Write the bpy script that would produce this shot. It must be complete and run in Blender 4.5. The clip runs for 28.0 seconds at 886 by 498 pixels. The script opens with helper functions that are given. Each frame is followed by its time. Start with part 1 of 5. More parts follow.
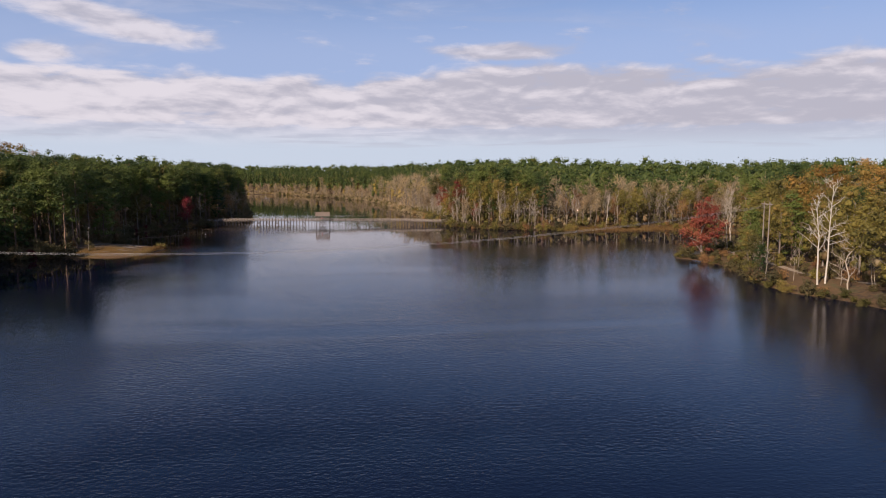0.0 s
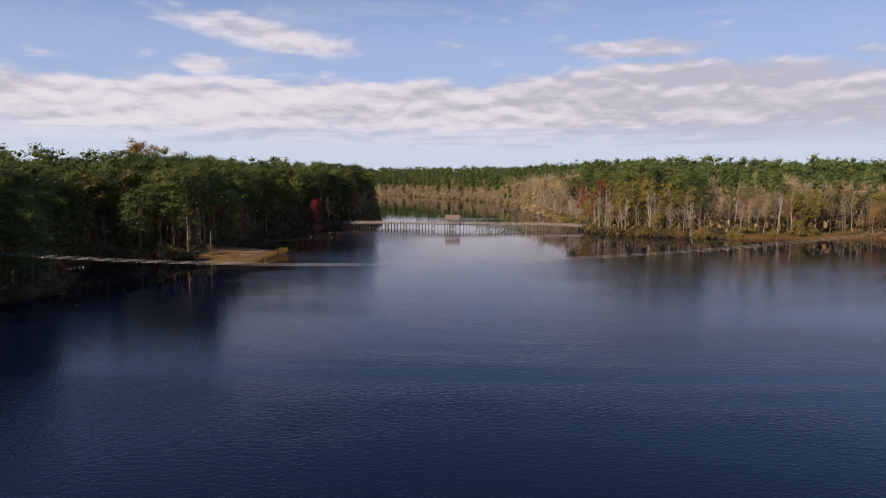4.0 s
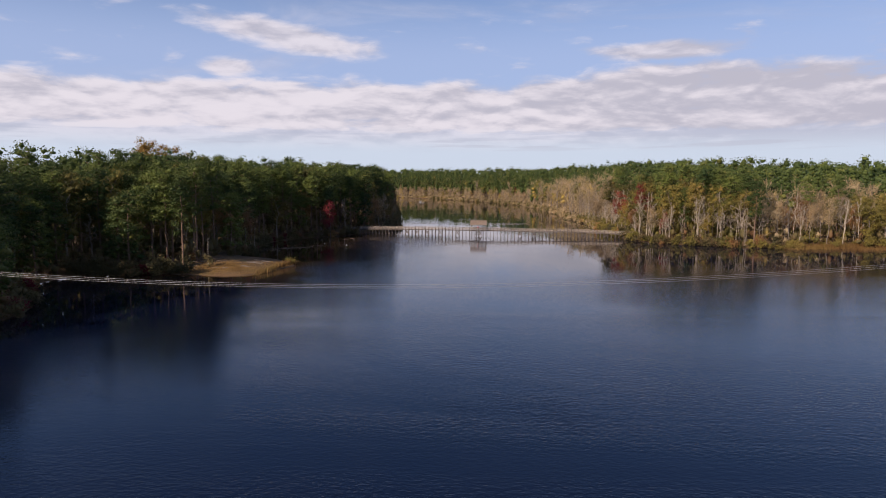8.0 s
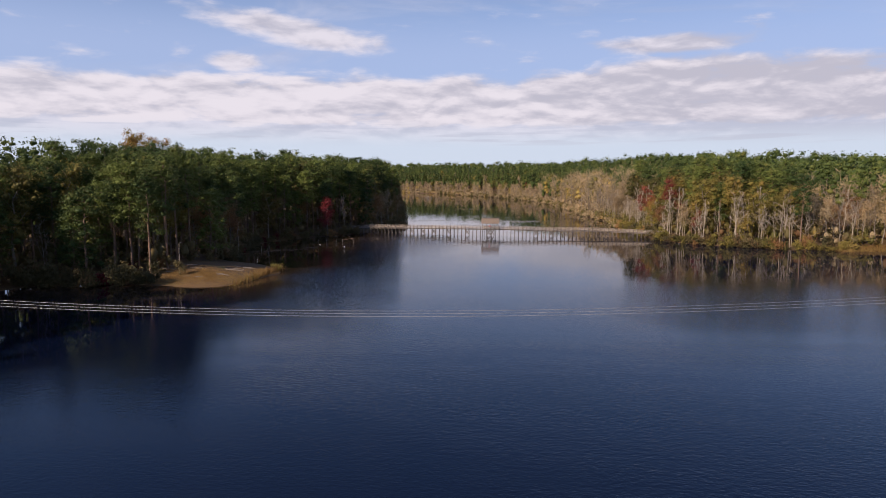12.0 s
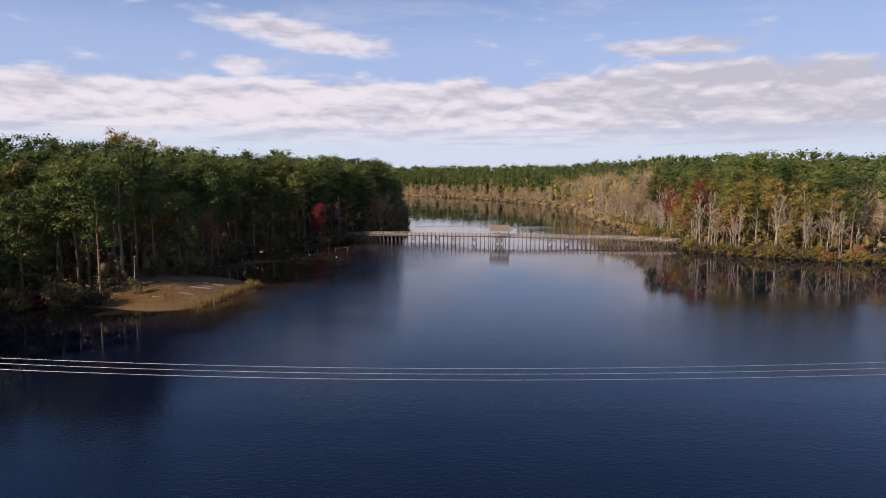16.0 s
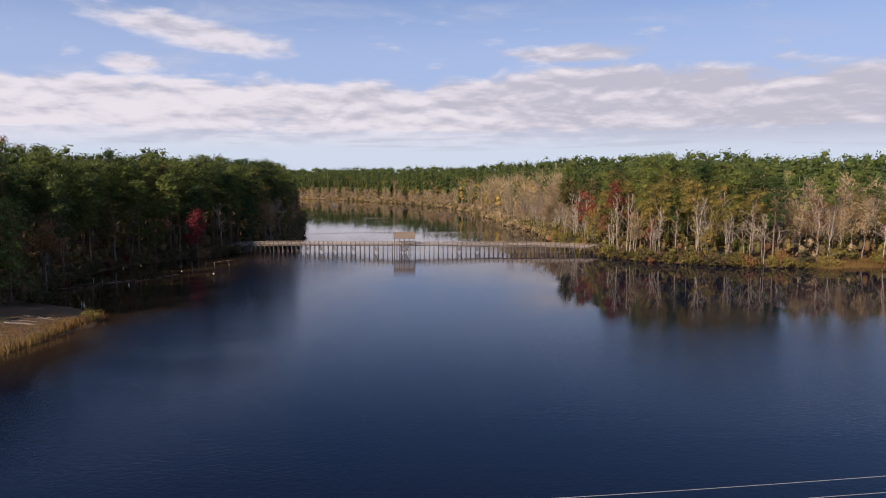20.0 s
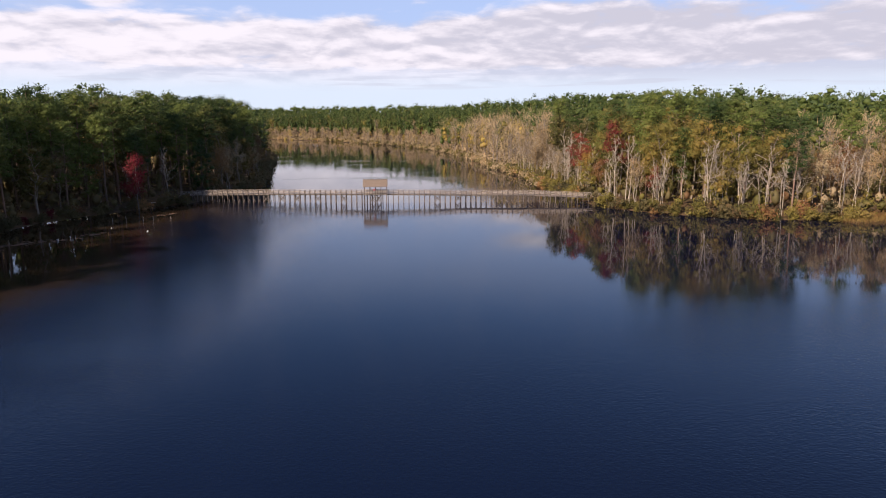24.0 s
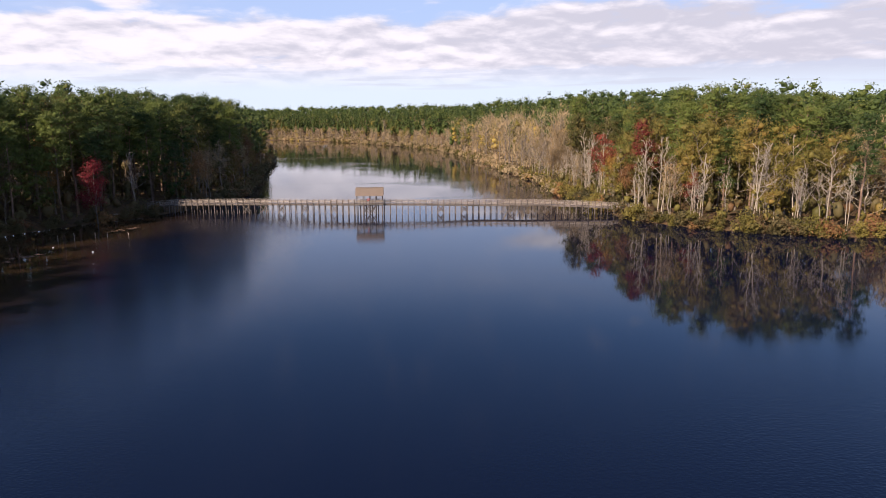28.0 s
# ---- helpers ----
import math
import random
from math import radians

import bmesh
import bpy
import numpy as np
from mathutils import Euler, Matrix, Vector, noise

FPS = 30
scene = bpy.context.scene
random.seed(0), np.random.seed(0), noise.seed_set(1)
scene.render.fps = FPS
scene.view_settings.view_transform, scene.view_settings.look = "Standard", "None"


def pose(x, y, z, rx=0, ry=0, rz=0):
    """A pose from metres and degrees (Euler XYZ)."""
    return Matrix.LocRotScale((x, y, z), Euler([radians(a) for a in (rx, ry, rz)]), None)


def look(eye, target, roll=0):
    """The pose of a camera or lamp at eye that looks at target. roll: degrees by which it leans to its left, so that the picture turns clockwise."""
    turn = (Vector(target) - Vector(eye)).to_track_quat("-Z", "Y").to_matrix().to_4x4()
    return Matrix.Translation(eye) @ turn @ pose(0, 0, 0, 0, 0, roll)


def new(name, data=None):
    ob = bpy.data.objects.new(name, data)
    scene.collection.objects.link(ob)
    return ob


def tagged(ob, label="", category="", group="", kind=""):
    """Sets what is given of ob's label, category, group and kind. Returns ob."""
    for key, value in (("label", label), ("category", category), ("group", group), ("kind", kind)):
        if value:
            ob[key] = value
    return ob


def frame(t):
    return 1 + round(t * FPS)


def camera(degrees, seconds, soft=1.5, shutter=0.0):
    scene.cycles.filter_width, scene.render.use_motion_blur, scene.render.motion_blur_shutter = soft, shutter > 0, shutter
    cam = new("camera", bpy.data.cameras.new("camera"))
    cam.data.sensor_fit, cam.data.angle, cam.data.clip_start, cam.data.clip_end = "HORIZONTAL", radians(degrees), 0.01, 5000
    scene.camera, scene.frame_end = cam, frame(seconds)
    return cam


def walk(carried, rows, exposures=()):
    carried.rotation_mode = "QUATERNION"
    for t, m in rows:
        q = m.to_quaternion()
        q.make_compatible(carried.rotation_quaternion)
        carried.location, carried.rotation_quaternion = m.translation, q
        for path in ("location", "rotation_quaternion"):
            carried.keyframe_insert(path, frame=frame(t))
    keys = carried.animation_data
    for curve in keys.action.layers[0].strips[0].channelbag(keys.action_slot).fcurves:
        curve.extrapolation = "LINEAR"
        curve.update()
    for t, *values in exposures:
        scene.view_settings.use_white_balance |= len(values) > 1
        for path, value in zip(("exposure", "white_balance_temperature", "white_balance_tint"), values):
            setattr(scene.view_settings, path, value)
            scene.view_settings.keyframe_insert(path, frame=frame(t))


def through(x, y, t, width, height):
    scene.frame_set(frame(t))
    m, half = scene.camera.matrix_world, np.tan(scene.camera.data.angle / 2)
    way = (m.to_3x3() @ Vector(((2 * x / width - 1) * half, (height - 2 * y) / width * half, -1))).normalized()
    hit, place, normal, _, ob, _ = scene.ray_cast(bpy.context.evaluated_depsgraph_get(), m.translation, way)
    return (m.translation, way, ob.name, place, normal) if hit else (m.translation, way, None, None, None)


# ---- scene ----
# The way of the camera: seconds, place in metres, heading to the left of +y, pitch and roll in degrees.
WAY = (
    (0, 0.02, -0.00, 24.74, -8.578, -6.015, 0.16),
    (0.5, 0.09, 3.31, 24.68, -7.377, -6.010, 0.17),
    (1, 0.16, 6.61, 24.62, -5.106, -6.001, 0.16),
    (1.5, 0.21, 9.92, 24.56, -2.489, -5.984, 0.16),
    (2, 0.23, 13.21, 24.51, -0.821, -5.999, 0.14),
    (2.5, 0.21, 16.48, 24.45, 0.237, -6.003, 0.10),
    (3, 0.16, 19.74, 24.40, 0.995, -6.004, 0.06),
    (3.5, 0.07, 22.98, 24.35, 1.677, -5.972, -0.01),
    (5.5, -0.93, 35.57, 24.31, 3.194, -5.785, 0.16),
    (6, -1.21, 38.74, 24.32, 3.462, -5.769, 0.16),
    (7, -1.80, 45.12, 24.33, 3.827, -5.706, 0.08),
    (8, -2.42, 51.58, 24.35, 4.037, -5.753, 0.16),
    (9, -3.03, 58.13, 24.36, 4.204, -6.131, 0.07),
    (10, -3.63, 64.73, 24.33, 4.356, -6.278, 0.10),
    (11, -4.21, 71.31, 24.26, 4.521, -6.252, 0.04),
    (12, -4.74, 77.86, 24.17, 4.635, -6.206, 0.06),
    (12.5, -4.99, 81.11, 24.12, 4.685, -6.170, 0.01),
    (14.5, -5.90, 93.83, 23.90, 4.925, -6.029, 0.03),
    (15, -6.14, 96.93, 23.84, 4.963, -5.978, 0.05),
    (16, -6.62, 103.07, 23.71, 5.047, -5.939, 0.08),
    (17, -7.02, 109.09, 23.61, 5.036, -5.924, 0.11),
    (17.5, -7.12, 112.09, 23.57, 4.840, -5.925, 0.10),
    (18, -7.16, 115.09, 23.55, 4.171, -5.886, 0.09),
    (18.5, -7.12, 118.11, 23.55, 3.037, -5.856, 0.10),
    (19, -6.99, 121.14, 23.56, 1.057, -5.849, 0.06),
    (19.5, -6.77, 124.19, 23.58, -1.301, -5.745, -0.03),
    (20, -6.47, 127.23, 23.61, -2.803, -5.740, -0.10),
    (20.5, -6.09, 130.28, 23.64, -3.536, -6.067, -0.11),
    (21, -5.67, 133.33, 23.68, -3.949, -7.087, -0.07),
    (21.5, -5.21, 136.36, 23.72, -4.076, -8.095, -0.03),
    (22, -4.73, 139.40, 23.76, -4.006, -9.186, -0.09),
    (22.5, -4.23, 142.43, 23.79, -4.016, -10.193, -0.14),
    (24.5, -1.72, 154.51, 23.81, -3.882, -10.700, -0.13),
    (25, -1.21, 157.61, 23.79, -3.842, -10.688, -0.09),
    (25.5, -0.71, 160.73, 23.77, -3.787, -10.638, -0.10),
    (26, -0.23, 163.85, 23.75, -3.728, -10.646, -0.12),
    (26.5, 0.23, 166.98, 23.72, -3.610, -10.687, -0.16),
    (27, 0.68, 170.11, 23.69, -3.324, -10.731, -0.18),
    (27.5, 1.12, 173.25, 23.66, -3.112, -10.704, -0.23),
    (28, 1.56, 176.40, 23.63, -2.873, -10.687, -0.29),
)


def aim(x, y, z, yaw, pitch, roll):
    a, b = radians(yaw), radians(pitch)
    ahead = Vector((-math.sin(a) * math.cos(b), math.cos(a) * math.cos(b), math.sin(b)))
    return look((x, y, z), Vector((x, y, z)) + 100 * ahead, roll)


cam = camera(65.4, 28.0, soft=1.0)
walk(cam, [(t, aim(*row)) for t, *row in WAY], exposures=[(t, stops, 6350, 20) for t, stops in ((0.0, 0.12), (6.0, 0.16), (12.0, 0.23), (17.0, 0.26), (20.0, 0.22), (22.0, 0.29), (24.5, 0.53), (28.0, 0.58))])

# ---- daylight ----
SUN_HEIGHT, SUN_SIDE = 30.0, Vector((-0.72, -0.69, 0)).normalized()
to_sun = SUN_SIDE * math.cos(radians(SUN_HEIGHT)) + Vector((0, 0, math.sin(radians(SUN_HEIGHT))))
sun = new("sun", bpy.data.lights.new("sun", "SUN"))
sun.data.energy, sun.data.angle, sun.data.color = 5.0, radians(0.6), (1.0, 0.84, 0.63)
sun.matrix_world = look(to_sun * 500, (0, 0, 0))


class Nodes:
    """A short way to write node trees."""

    def __init__(self, tree):
        self.tree = tree
        tree.nodes.clear()

    def add(self, kind, inputs=None):
        node = self.tree.nodes.new(kind)
        for key, value in (inputs or {}).items():
            self.put(node.inputs[key], value)
        return node

    def put(self, socket, value):
        if isinstance(value, bpy.types.NodeSocket):
            self.tree.links.new(value, socket)
        else:
            socket.default_value = value

    def math(self, operation, a, b=0.0, c=0.0, clamp=False):
        node = self.add("ShaderNodeMath")
        node.operation, node.use_clamp = operation, clamp
        for n, value in enumerate((a, b, c)):
            self.put(node.inputs[n], value)
        return node.outputs[0]

    def ramp(self, value, low, high, to_low=0.0, to_high=1.0):
        node = self.add("ShaderNodeMapRange")
        node.interpolation_type = "SMOOTHSTEP"
        for n, v in enumerate((value, low, high, to_low, to_high)):
            self.put(node.inputs[n], v)
        return node.outputs[0]

    def noise(self, vector, scale, detail=4.0, rough=0.55, distortion=0.0):
        node = self.add("ShaderNodeTexNoise", {"Scale": scale, "Detail": detail, "Roughness": rough, "Distortion": distortion})
        if vector is not None:
            self.put(node.inputs["Vector"], vector)
        return node.outputs["Fac"]

    def mix(self, fac, a, b, blend="MIX"):
        node = self.add("ShaderNodeMix")
        node.data_type, node.blend_type = "RGBA", blend
        self.put(node.inputs[0], fac)
        self.put(node.inputs[6], a if isinstance(a, bpy.types.NodeSocket) else (*a, 1))
        self.put(node.inputs[7], b if isinstance(b, bpy.types.NodeSocket) else (*b, 1))
        return node.outputs[2]

    def vector(self, x, y, z=0.0):
        node = self.add("ShaderNodeCombineXYZ")
        for n, v in enumerate((x, y, z)):
            self.put(node.inputs[n], v)
        return node.outputs[0]


def build_sky():
    """A clear autumn sky with a bank of broken cloud above the horizon and a few loose clouds higher up."""
    world = bpy.data.worlds.new("sky")
    scene.world, world.use_nodes = world, True
    n = Nodes(world.node_tree)
    clear = n.add("ShaderNodeTexSky")
    clear.sky_type, clear.sun_disc = "NISHITA", False
    clear.sun_elevation, clear.sun_rotation = radians(SUN_HEIGHT), math.atan2(SUN_SIDE.x, SUN_SIDE.y)
    clear.altitude, clear.air_density, clear.dust_density, clear.ozone_density = 100, 1.0, 0.0, 6.0
    way = n.add("ShaderNodeSeparateXYZ", {0: n.add("ShaderNodeTexCoord").outputs["Generated"]})
    x, y, z = way.outputs
    side = n.math("MULTIPLY", n.math("ARCTAN2", n.math("MULTIPLY", x, -1.0), y), 57.2958)
    up = n.math("MULTIPLY", n.math("ARCSINE", z), 57.2958)
    # billows, drawn out along the horizon
    def billow(lift, seed):
        return n.noise(n.vector(n.math("MULTIPLY", side, 0.15), n.math("MULTIPLY_ADD", up, 0.50, lift), seed), 1.5, 8.0, 0.55, 0.25)

    puffs, above = billow(0.0, 0.0), billow(0.30, 0.0)
    broad = n.noise(n.vector(n.math("MULTIPLY", side, 0.05), n.math("MULTIPLY", up, 0.12), 4.0), 1.0, 3.0)
    edge = n.math("MULTIPLY_ADD", n.math("SUBTRACT", broad, 0.5), 3.5, n.ramp(side, -22.0, 2.0, 8.6, 7.6))
    bank = n.math("MULTIPLY", n.ramp(up, 2.8, 4.6), n.ramp(n.math("SUBTRACT", up, edge), -1.3, 1.1, 1.0, 0.0))
    density = n.math("MULTIPLY", n.ramp(n.math("MULTIPLY_ADD", bank, 0.52, puffs), 0.56, 0.92), 0.96)
    # thin bars of cloud under the bank
    bars = n.noise(n.vector(n.math("MULTIPLY", side, 0.10), n.math("MULTIPLY", up, 1.6), 6.0), 1.3, 4.0, 0.5)
    low_bars = n.math("MULTIPLY", n.ramp(bars, 0.52, 0.66, 0.0, 0.55), n.math("MULTIPLY", n.ramp(up, 2.0, 2.8), n.ramp(up, 3.6, 4.6, 1.0, 0.0)))
    # thin veils
    veil = n.noise(n.vector(n.math("MULTIPLY", side, 0.03), n.math("MULTIPLY", up, 0.11), 9.0), 1.6, 6.0, 0.6, 0.6)
    high = n.math("MULTIPLY", n.ramp(veil, 0.50, 0.85), n.math("MULTIPLY", n.ramp(up, 6.0, 9.0, 0.0, 0.55), n.ramp(up, 12.0, 17.0, 1.0, 0.0)))
    density = n.math("MAXIMUM", density, high)
    # broken cloud high overhead, out of view, added to brighten the shaded woods
    over = n.math("MAXIMUM", z, 0.08)
    fill_deck = n.noise(n.vector(n.math("DIVIDE", x, over), n.math("DIVIDE", y, over), 2.0), 1.3, 5.0, 0.55, 0.3)
    density = n.math("MAXIMUM", density, n.math("MULTIPLY", n.ramp(fill_deck, 0.44, 0.64), n.ramp(up, 38.0, 50.0, 0.0, 0.9)))
    # pale haze low over the horizon
    density = n.math("MAXIMUM", density, n.ramp(up, 2.2, 8.0, 0.96, 0.0))
    # loose clouds: side, height, half width, half depth and slope
    for s, h, w, d, k in ((16.4, 11.1, 9.2, 1.35, 0.135), (20.8, 8.6, 3.0, 0.95, 0.0), (-13.5, 9.9, 7.0, 0.9, 0.0), (62.0, 13.0, 12.0, 1.6, 0.05), (-70.0, 15.0, 13.0, 1.8, 0.0)):
        a = n.math("DIVIDE", n.math("SUBTRACT", side, s), w)
        b = n.math("DIVIDE", n.math("SUBTRACT", n.math("SUBTRACT", up, h), n.math("MULTIPLY", n.math("SUBTRACT", side, s), k)), d)
        r = n.math("SQRT", n.math("ADD", n.math("MULTIPLY", a, a), n.math("MULTIPLY", b, b)))
        loose = n.ramp(n.math("MULTIPLY_ADD", n.math("SUBTRACT", puffs, 0.5), 1.3, n.math("SUBTRACT", 1.0, r)), -0.02, 0.55, 0.0, 0.88)
        density = n.math("MAXIMUM", density, loose)
    # sunlit tops, grey flat undersides, greyer where the bank thickens
    shade = n.noise(n.vector(n.math("MULTIPLY", side, 0.07), n.math("MULTIPLY", up, 0.34), 12.0), 1.2, 3.0, 0.5, 0.3)
    thick = n.math("ADD", n.ramp(side, -26.0, 6.0, 0.14, -0.06), n.math("MULTIPLY", n.math("SUBTRACT", shade, 0.5), 0.50))
    lit = n.ramp(n.math("SUBTRACT", n.math("SUBTRACT", puffs, above), thick), -0.20, 0.20)
    white = n.mix(lit, (0.56, 0.56, 0.605), (0.87, 0.84, 0.84))
    white = n.mix(n.ramp(up, 2.0, 4.4), (0.66, 0.765, 0.84), white)
    white = n.mix(low_bars, white, (0.56, 0.59, 0.65))
    pale = n.mix(n.ramp(up, 9.0, 18.0, 0.78, 0.0), clear.outputs[0], (4.25, 5.4, 7.6))
    sky = n.add("ShaderNodeBackground", {0: pale, 1: 0.085})
    cloud = n.add("ShaderNodeBackground", {0: white, 1: 0.80})
    both = n.add("ShaderNodeMixShader", {0: density, 1: sky.outputs[0], 2: cloud.outputs[0]})
    out = n.add("ShaderNodeOutputWorld")
    n.tree.links.new(both.outputs[0], out.inputs[0])


build_sky()


# ---- materials ----
def material(name, build):
    m = bpy.data.materials.new(name)
    m.use_nodes = True
    n = Nodes(m.node_tree)
    out = n.add("ShaderNodeOutputMaterial")
    n.put(out.inputs[0], build(n))
    return m


def surface(n, colour, rough=0.8, normal=None, **more):
    node = n.add("ShaderNodeBsdfPrincipled")
    n.put(node.inputs["Base Color"], colour if isinstance(colour, bpy.types.NodeSocket) else (*colour, 1))
    n.put(node.inputs["Roughness"], rough)
    if normal is not None:
        n.put(node.inputs["Normal"], normal)
    for key, value in more.items():
        n.put(node.inputs[key.replace("_", " ")], value)
    return node.outputs[0]


def place(n):
    return n.add("ShaderNodeNewGeometry").outputs["Position"]


def bump(n, height, strength, distance):
    return n.add("ShaderNodeBump", {"Strength": strength, "Distance": distance, "Height": height}).outputs[0]


def foliage(name, dark, light, odd, through=0.25, odd_share=0.2):
    """Leaves that vary from leaf to leaf, from tree to tree and over broad patches."""

    def build(n):
        leaf = n.add("ShaderNodeNewGeometry").outputs["Random Per Island"]
        tree = n.add("ShaderNodeObjectInfo").outputs["Random"]
        patch = n.noise(place(n), 0.12, 3.0)
        base = n.mix(n.ramp(n.math("MULTIPLY_ADD", tree, 0.60, n.math("MULTIPLY_ADD", leaf, 0.14, n.math("MULTIPLY", patch, 0.95))), 0.50, 1.14), dark, light)
        col = n.mix(n.ramp(n.math("MULTIPLY_ADD", n.math("FRACT", n.math("MULTIPLY", leaf, 17.3)), 0.22, n.math("MULTIPLY", patch, 0.8)), 0.74 - odd_share, 0.74, 0.0, 0.85), base, odd)
        body = surface(n, col, 0.6, Specular_IOR_Level=0.25)
        back = n.add("ShaderNodeBsdfTranslucent", {0: col})
        return n.add("ShaderNodeMixShader", {0: through, 1: body, 2: back.outputs[0]}).outputs[0]

    return material(name, build)


def bark(name, dark, light, scale=3.0):
    def build(n):
        p = n.add("ShaderNodeTexCoord").outputs["Object"]
        stretched = n.add("ShaderNodeMapping", {0: p, 3: (1, 1, 0.18)}).outputs[0]
        fine, broad = n.noise(stretched, scale, 6.0, 0.65), n.noise(p, 0.5, 3.0)
        tree = n.add("ShaderNodeObjectInfo").outputs["Random"]
        col = n.mix(n.ramp(n.math("MULTIPLY_ADD", tree, 0.3, n.math("MULTIPLY_ADD", fine, 0.6, n.math("MULTIPLY", broad, 0.4))), 0.35, 0.85), dark, light)
        return surface(n, col, 0.9, bump(n, fine, 0.6, 0.05))

    return material(name, build)


PINE = foliage("pine_needles", (0.038, 0.066, 0.018), (0.138, 0.172, 0.038), (0.19, 0.180, 0.045), 0.18, 0.14)
OLIVE = foliage("oak_leaves", (0.082, 0.076, 0.022), (0.225, 0.185, 0.042), (0.27, 0.165, 0.045), 0.18, 0.2)
TAN = foliage("dry_leaves", (0.18, 0.130, 0.072), (0.48, 0.37, 0.215), (0.42, 0.25, 0.11))
RUST = foliage("rust_leaves", (0.20, 0.095, 0.042), (0.36, 0.20, 0.08), (0.27, 0.21, 0.07))
RED = foliage("maple_leaves", (0.17, 0.036, 0.026), (0.35, 0.095, 0.055), (0.33, 0.17, 0.07))
CRIMSON = foliage("crimson_leaves", (0.10, 0.012, 0.018), (0.22, 0.028, 0.036), (0.15, 0.030, 0.030), 0.3)
GOLD = foliage("golden_leaves", (0.26, 0.18, 0.035), (0.48, 0.35, 0.08), (0.30, 0.21, 0.07))
ORANGE = foliage("orange_leaves", (0.22, 0.12, 0.028), (0.38, 0.22, 0.055), (0.18, 0.16, 0.045), 0.25, 0.3)
SHRUB = foliage("shrub_leaves", (0.085, 0.082, 0.024), (0.25, 0.205, 0.05), (0.30, 0.20, 0.07), 0.3)
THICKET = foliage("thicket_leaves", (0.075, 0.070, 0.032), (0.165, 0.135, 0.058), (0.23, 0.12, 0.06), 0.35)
REED = foliage("reed_blades", (0.16, 0.088, 0.028), (0.33, 0.205, 0.068), (0.22, 0.17, 0.05), 0.15)
PINE_BARK = bark("pine_bark", (0.07, 0.048, 0.036), (0.24, 0.155, 0.11))
GREY_BARK = bark("grey_bark", (0.13, 0.105, 0.085), (0.34, 0.285, 0.235))
PALE_BARK = bark("pale_bark", (0.22, 0.18, 0.14), (0.47, 0.40, 0.315), 1.6)
WHITE_BARK = bark("white_bark", (0.42, 0.38, 0.32), (0.74, 0.69, 0.61), 1.2)


def wood(name, dark, light):
    def build(n):
        p = n.add("ShaderNodeTexCoord").outputs["Object"]
        stretched = n.add("ShaderNodeMapping", {0: p, 3: (0.25, 4, 4)}).outputs[0]
        grain, stain = n.noise(stretched, 3.0, 6.0, 0.65), n.noise(p, 0.8, 3.0)
        piece = n.add("ShaderNodeObjectInfo").outputs["Random"]
        col = n.mix(n.ramp(n.math("MULTIPLY_ADD", piece, 0.4, n.math("MULTIPLY_ADD", grain, 0.5, n.math("MULTIPLY", stain, 0.4))), 0.3, 1.0), dark, light)
        return surface(n, col, 0.85, bump(n, grain, 0.3, 0.01))

    return material(name, build)


WEATHERED = wood("weathered_timber", (0.20, 0.165, 0.135), (0.42, 0.36, 0.305))
# a darker timber for posts, stringers, cross beams and braces
PILE_WOOD = wood("dark_pile_timber", (0.075, 0.062, 0.052), (0.19, 0.155, 0.13))


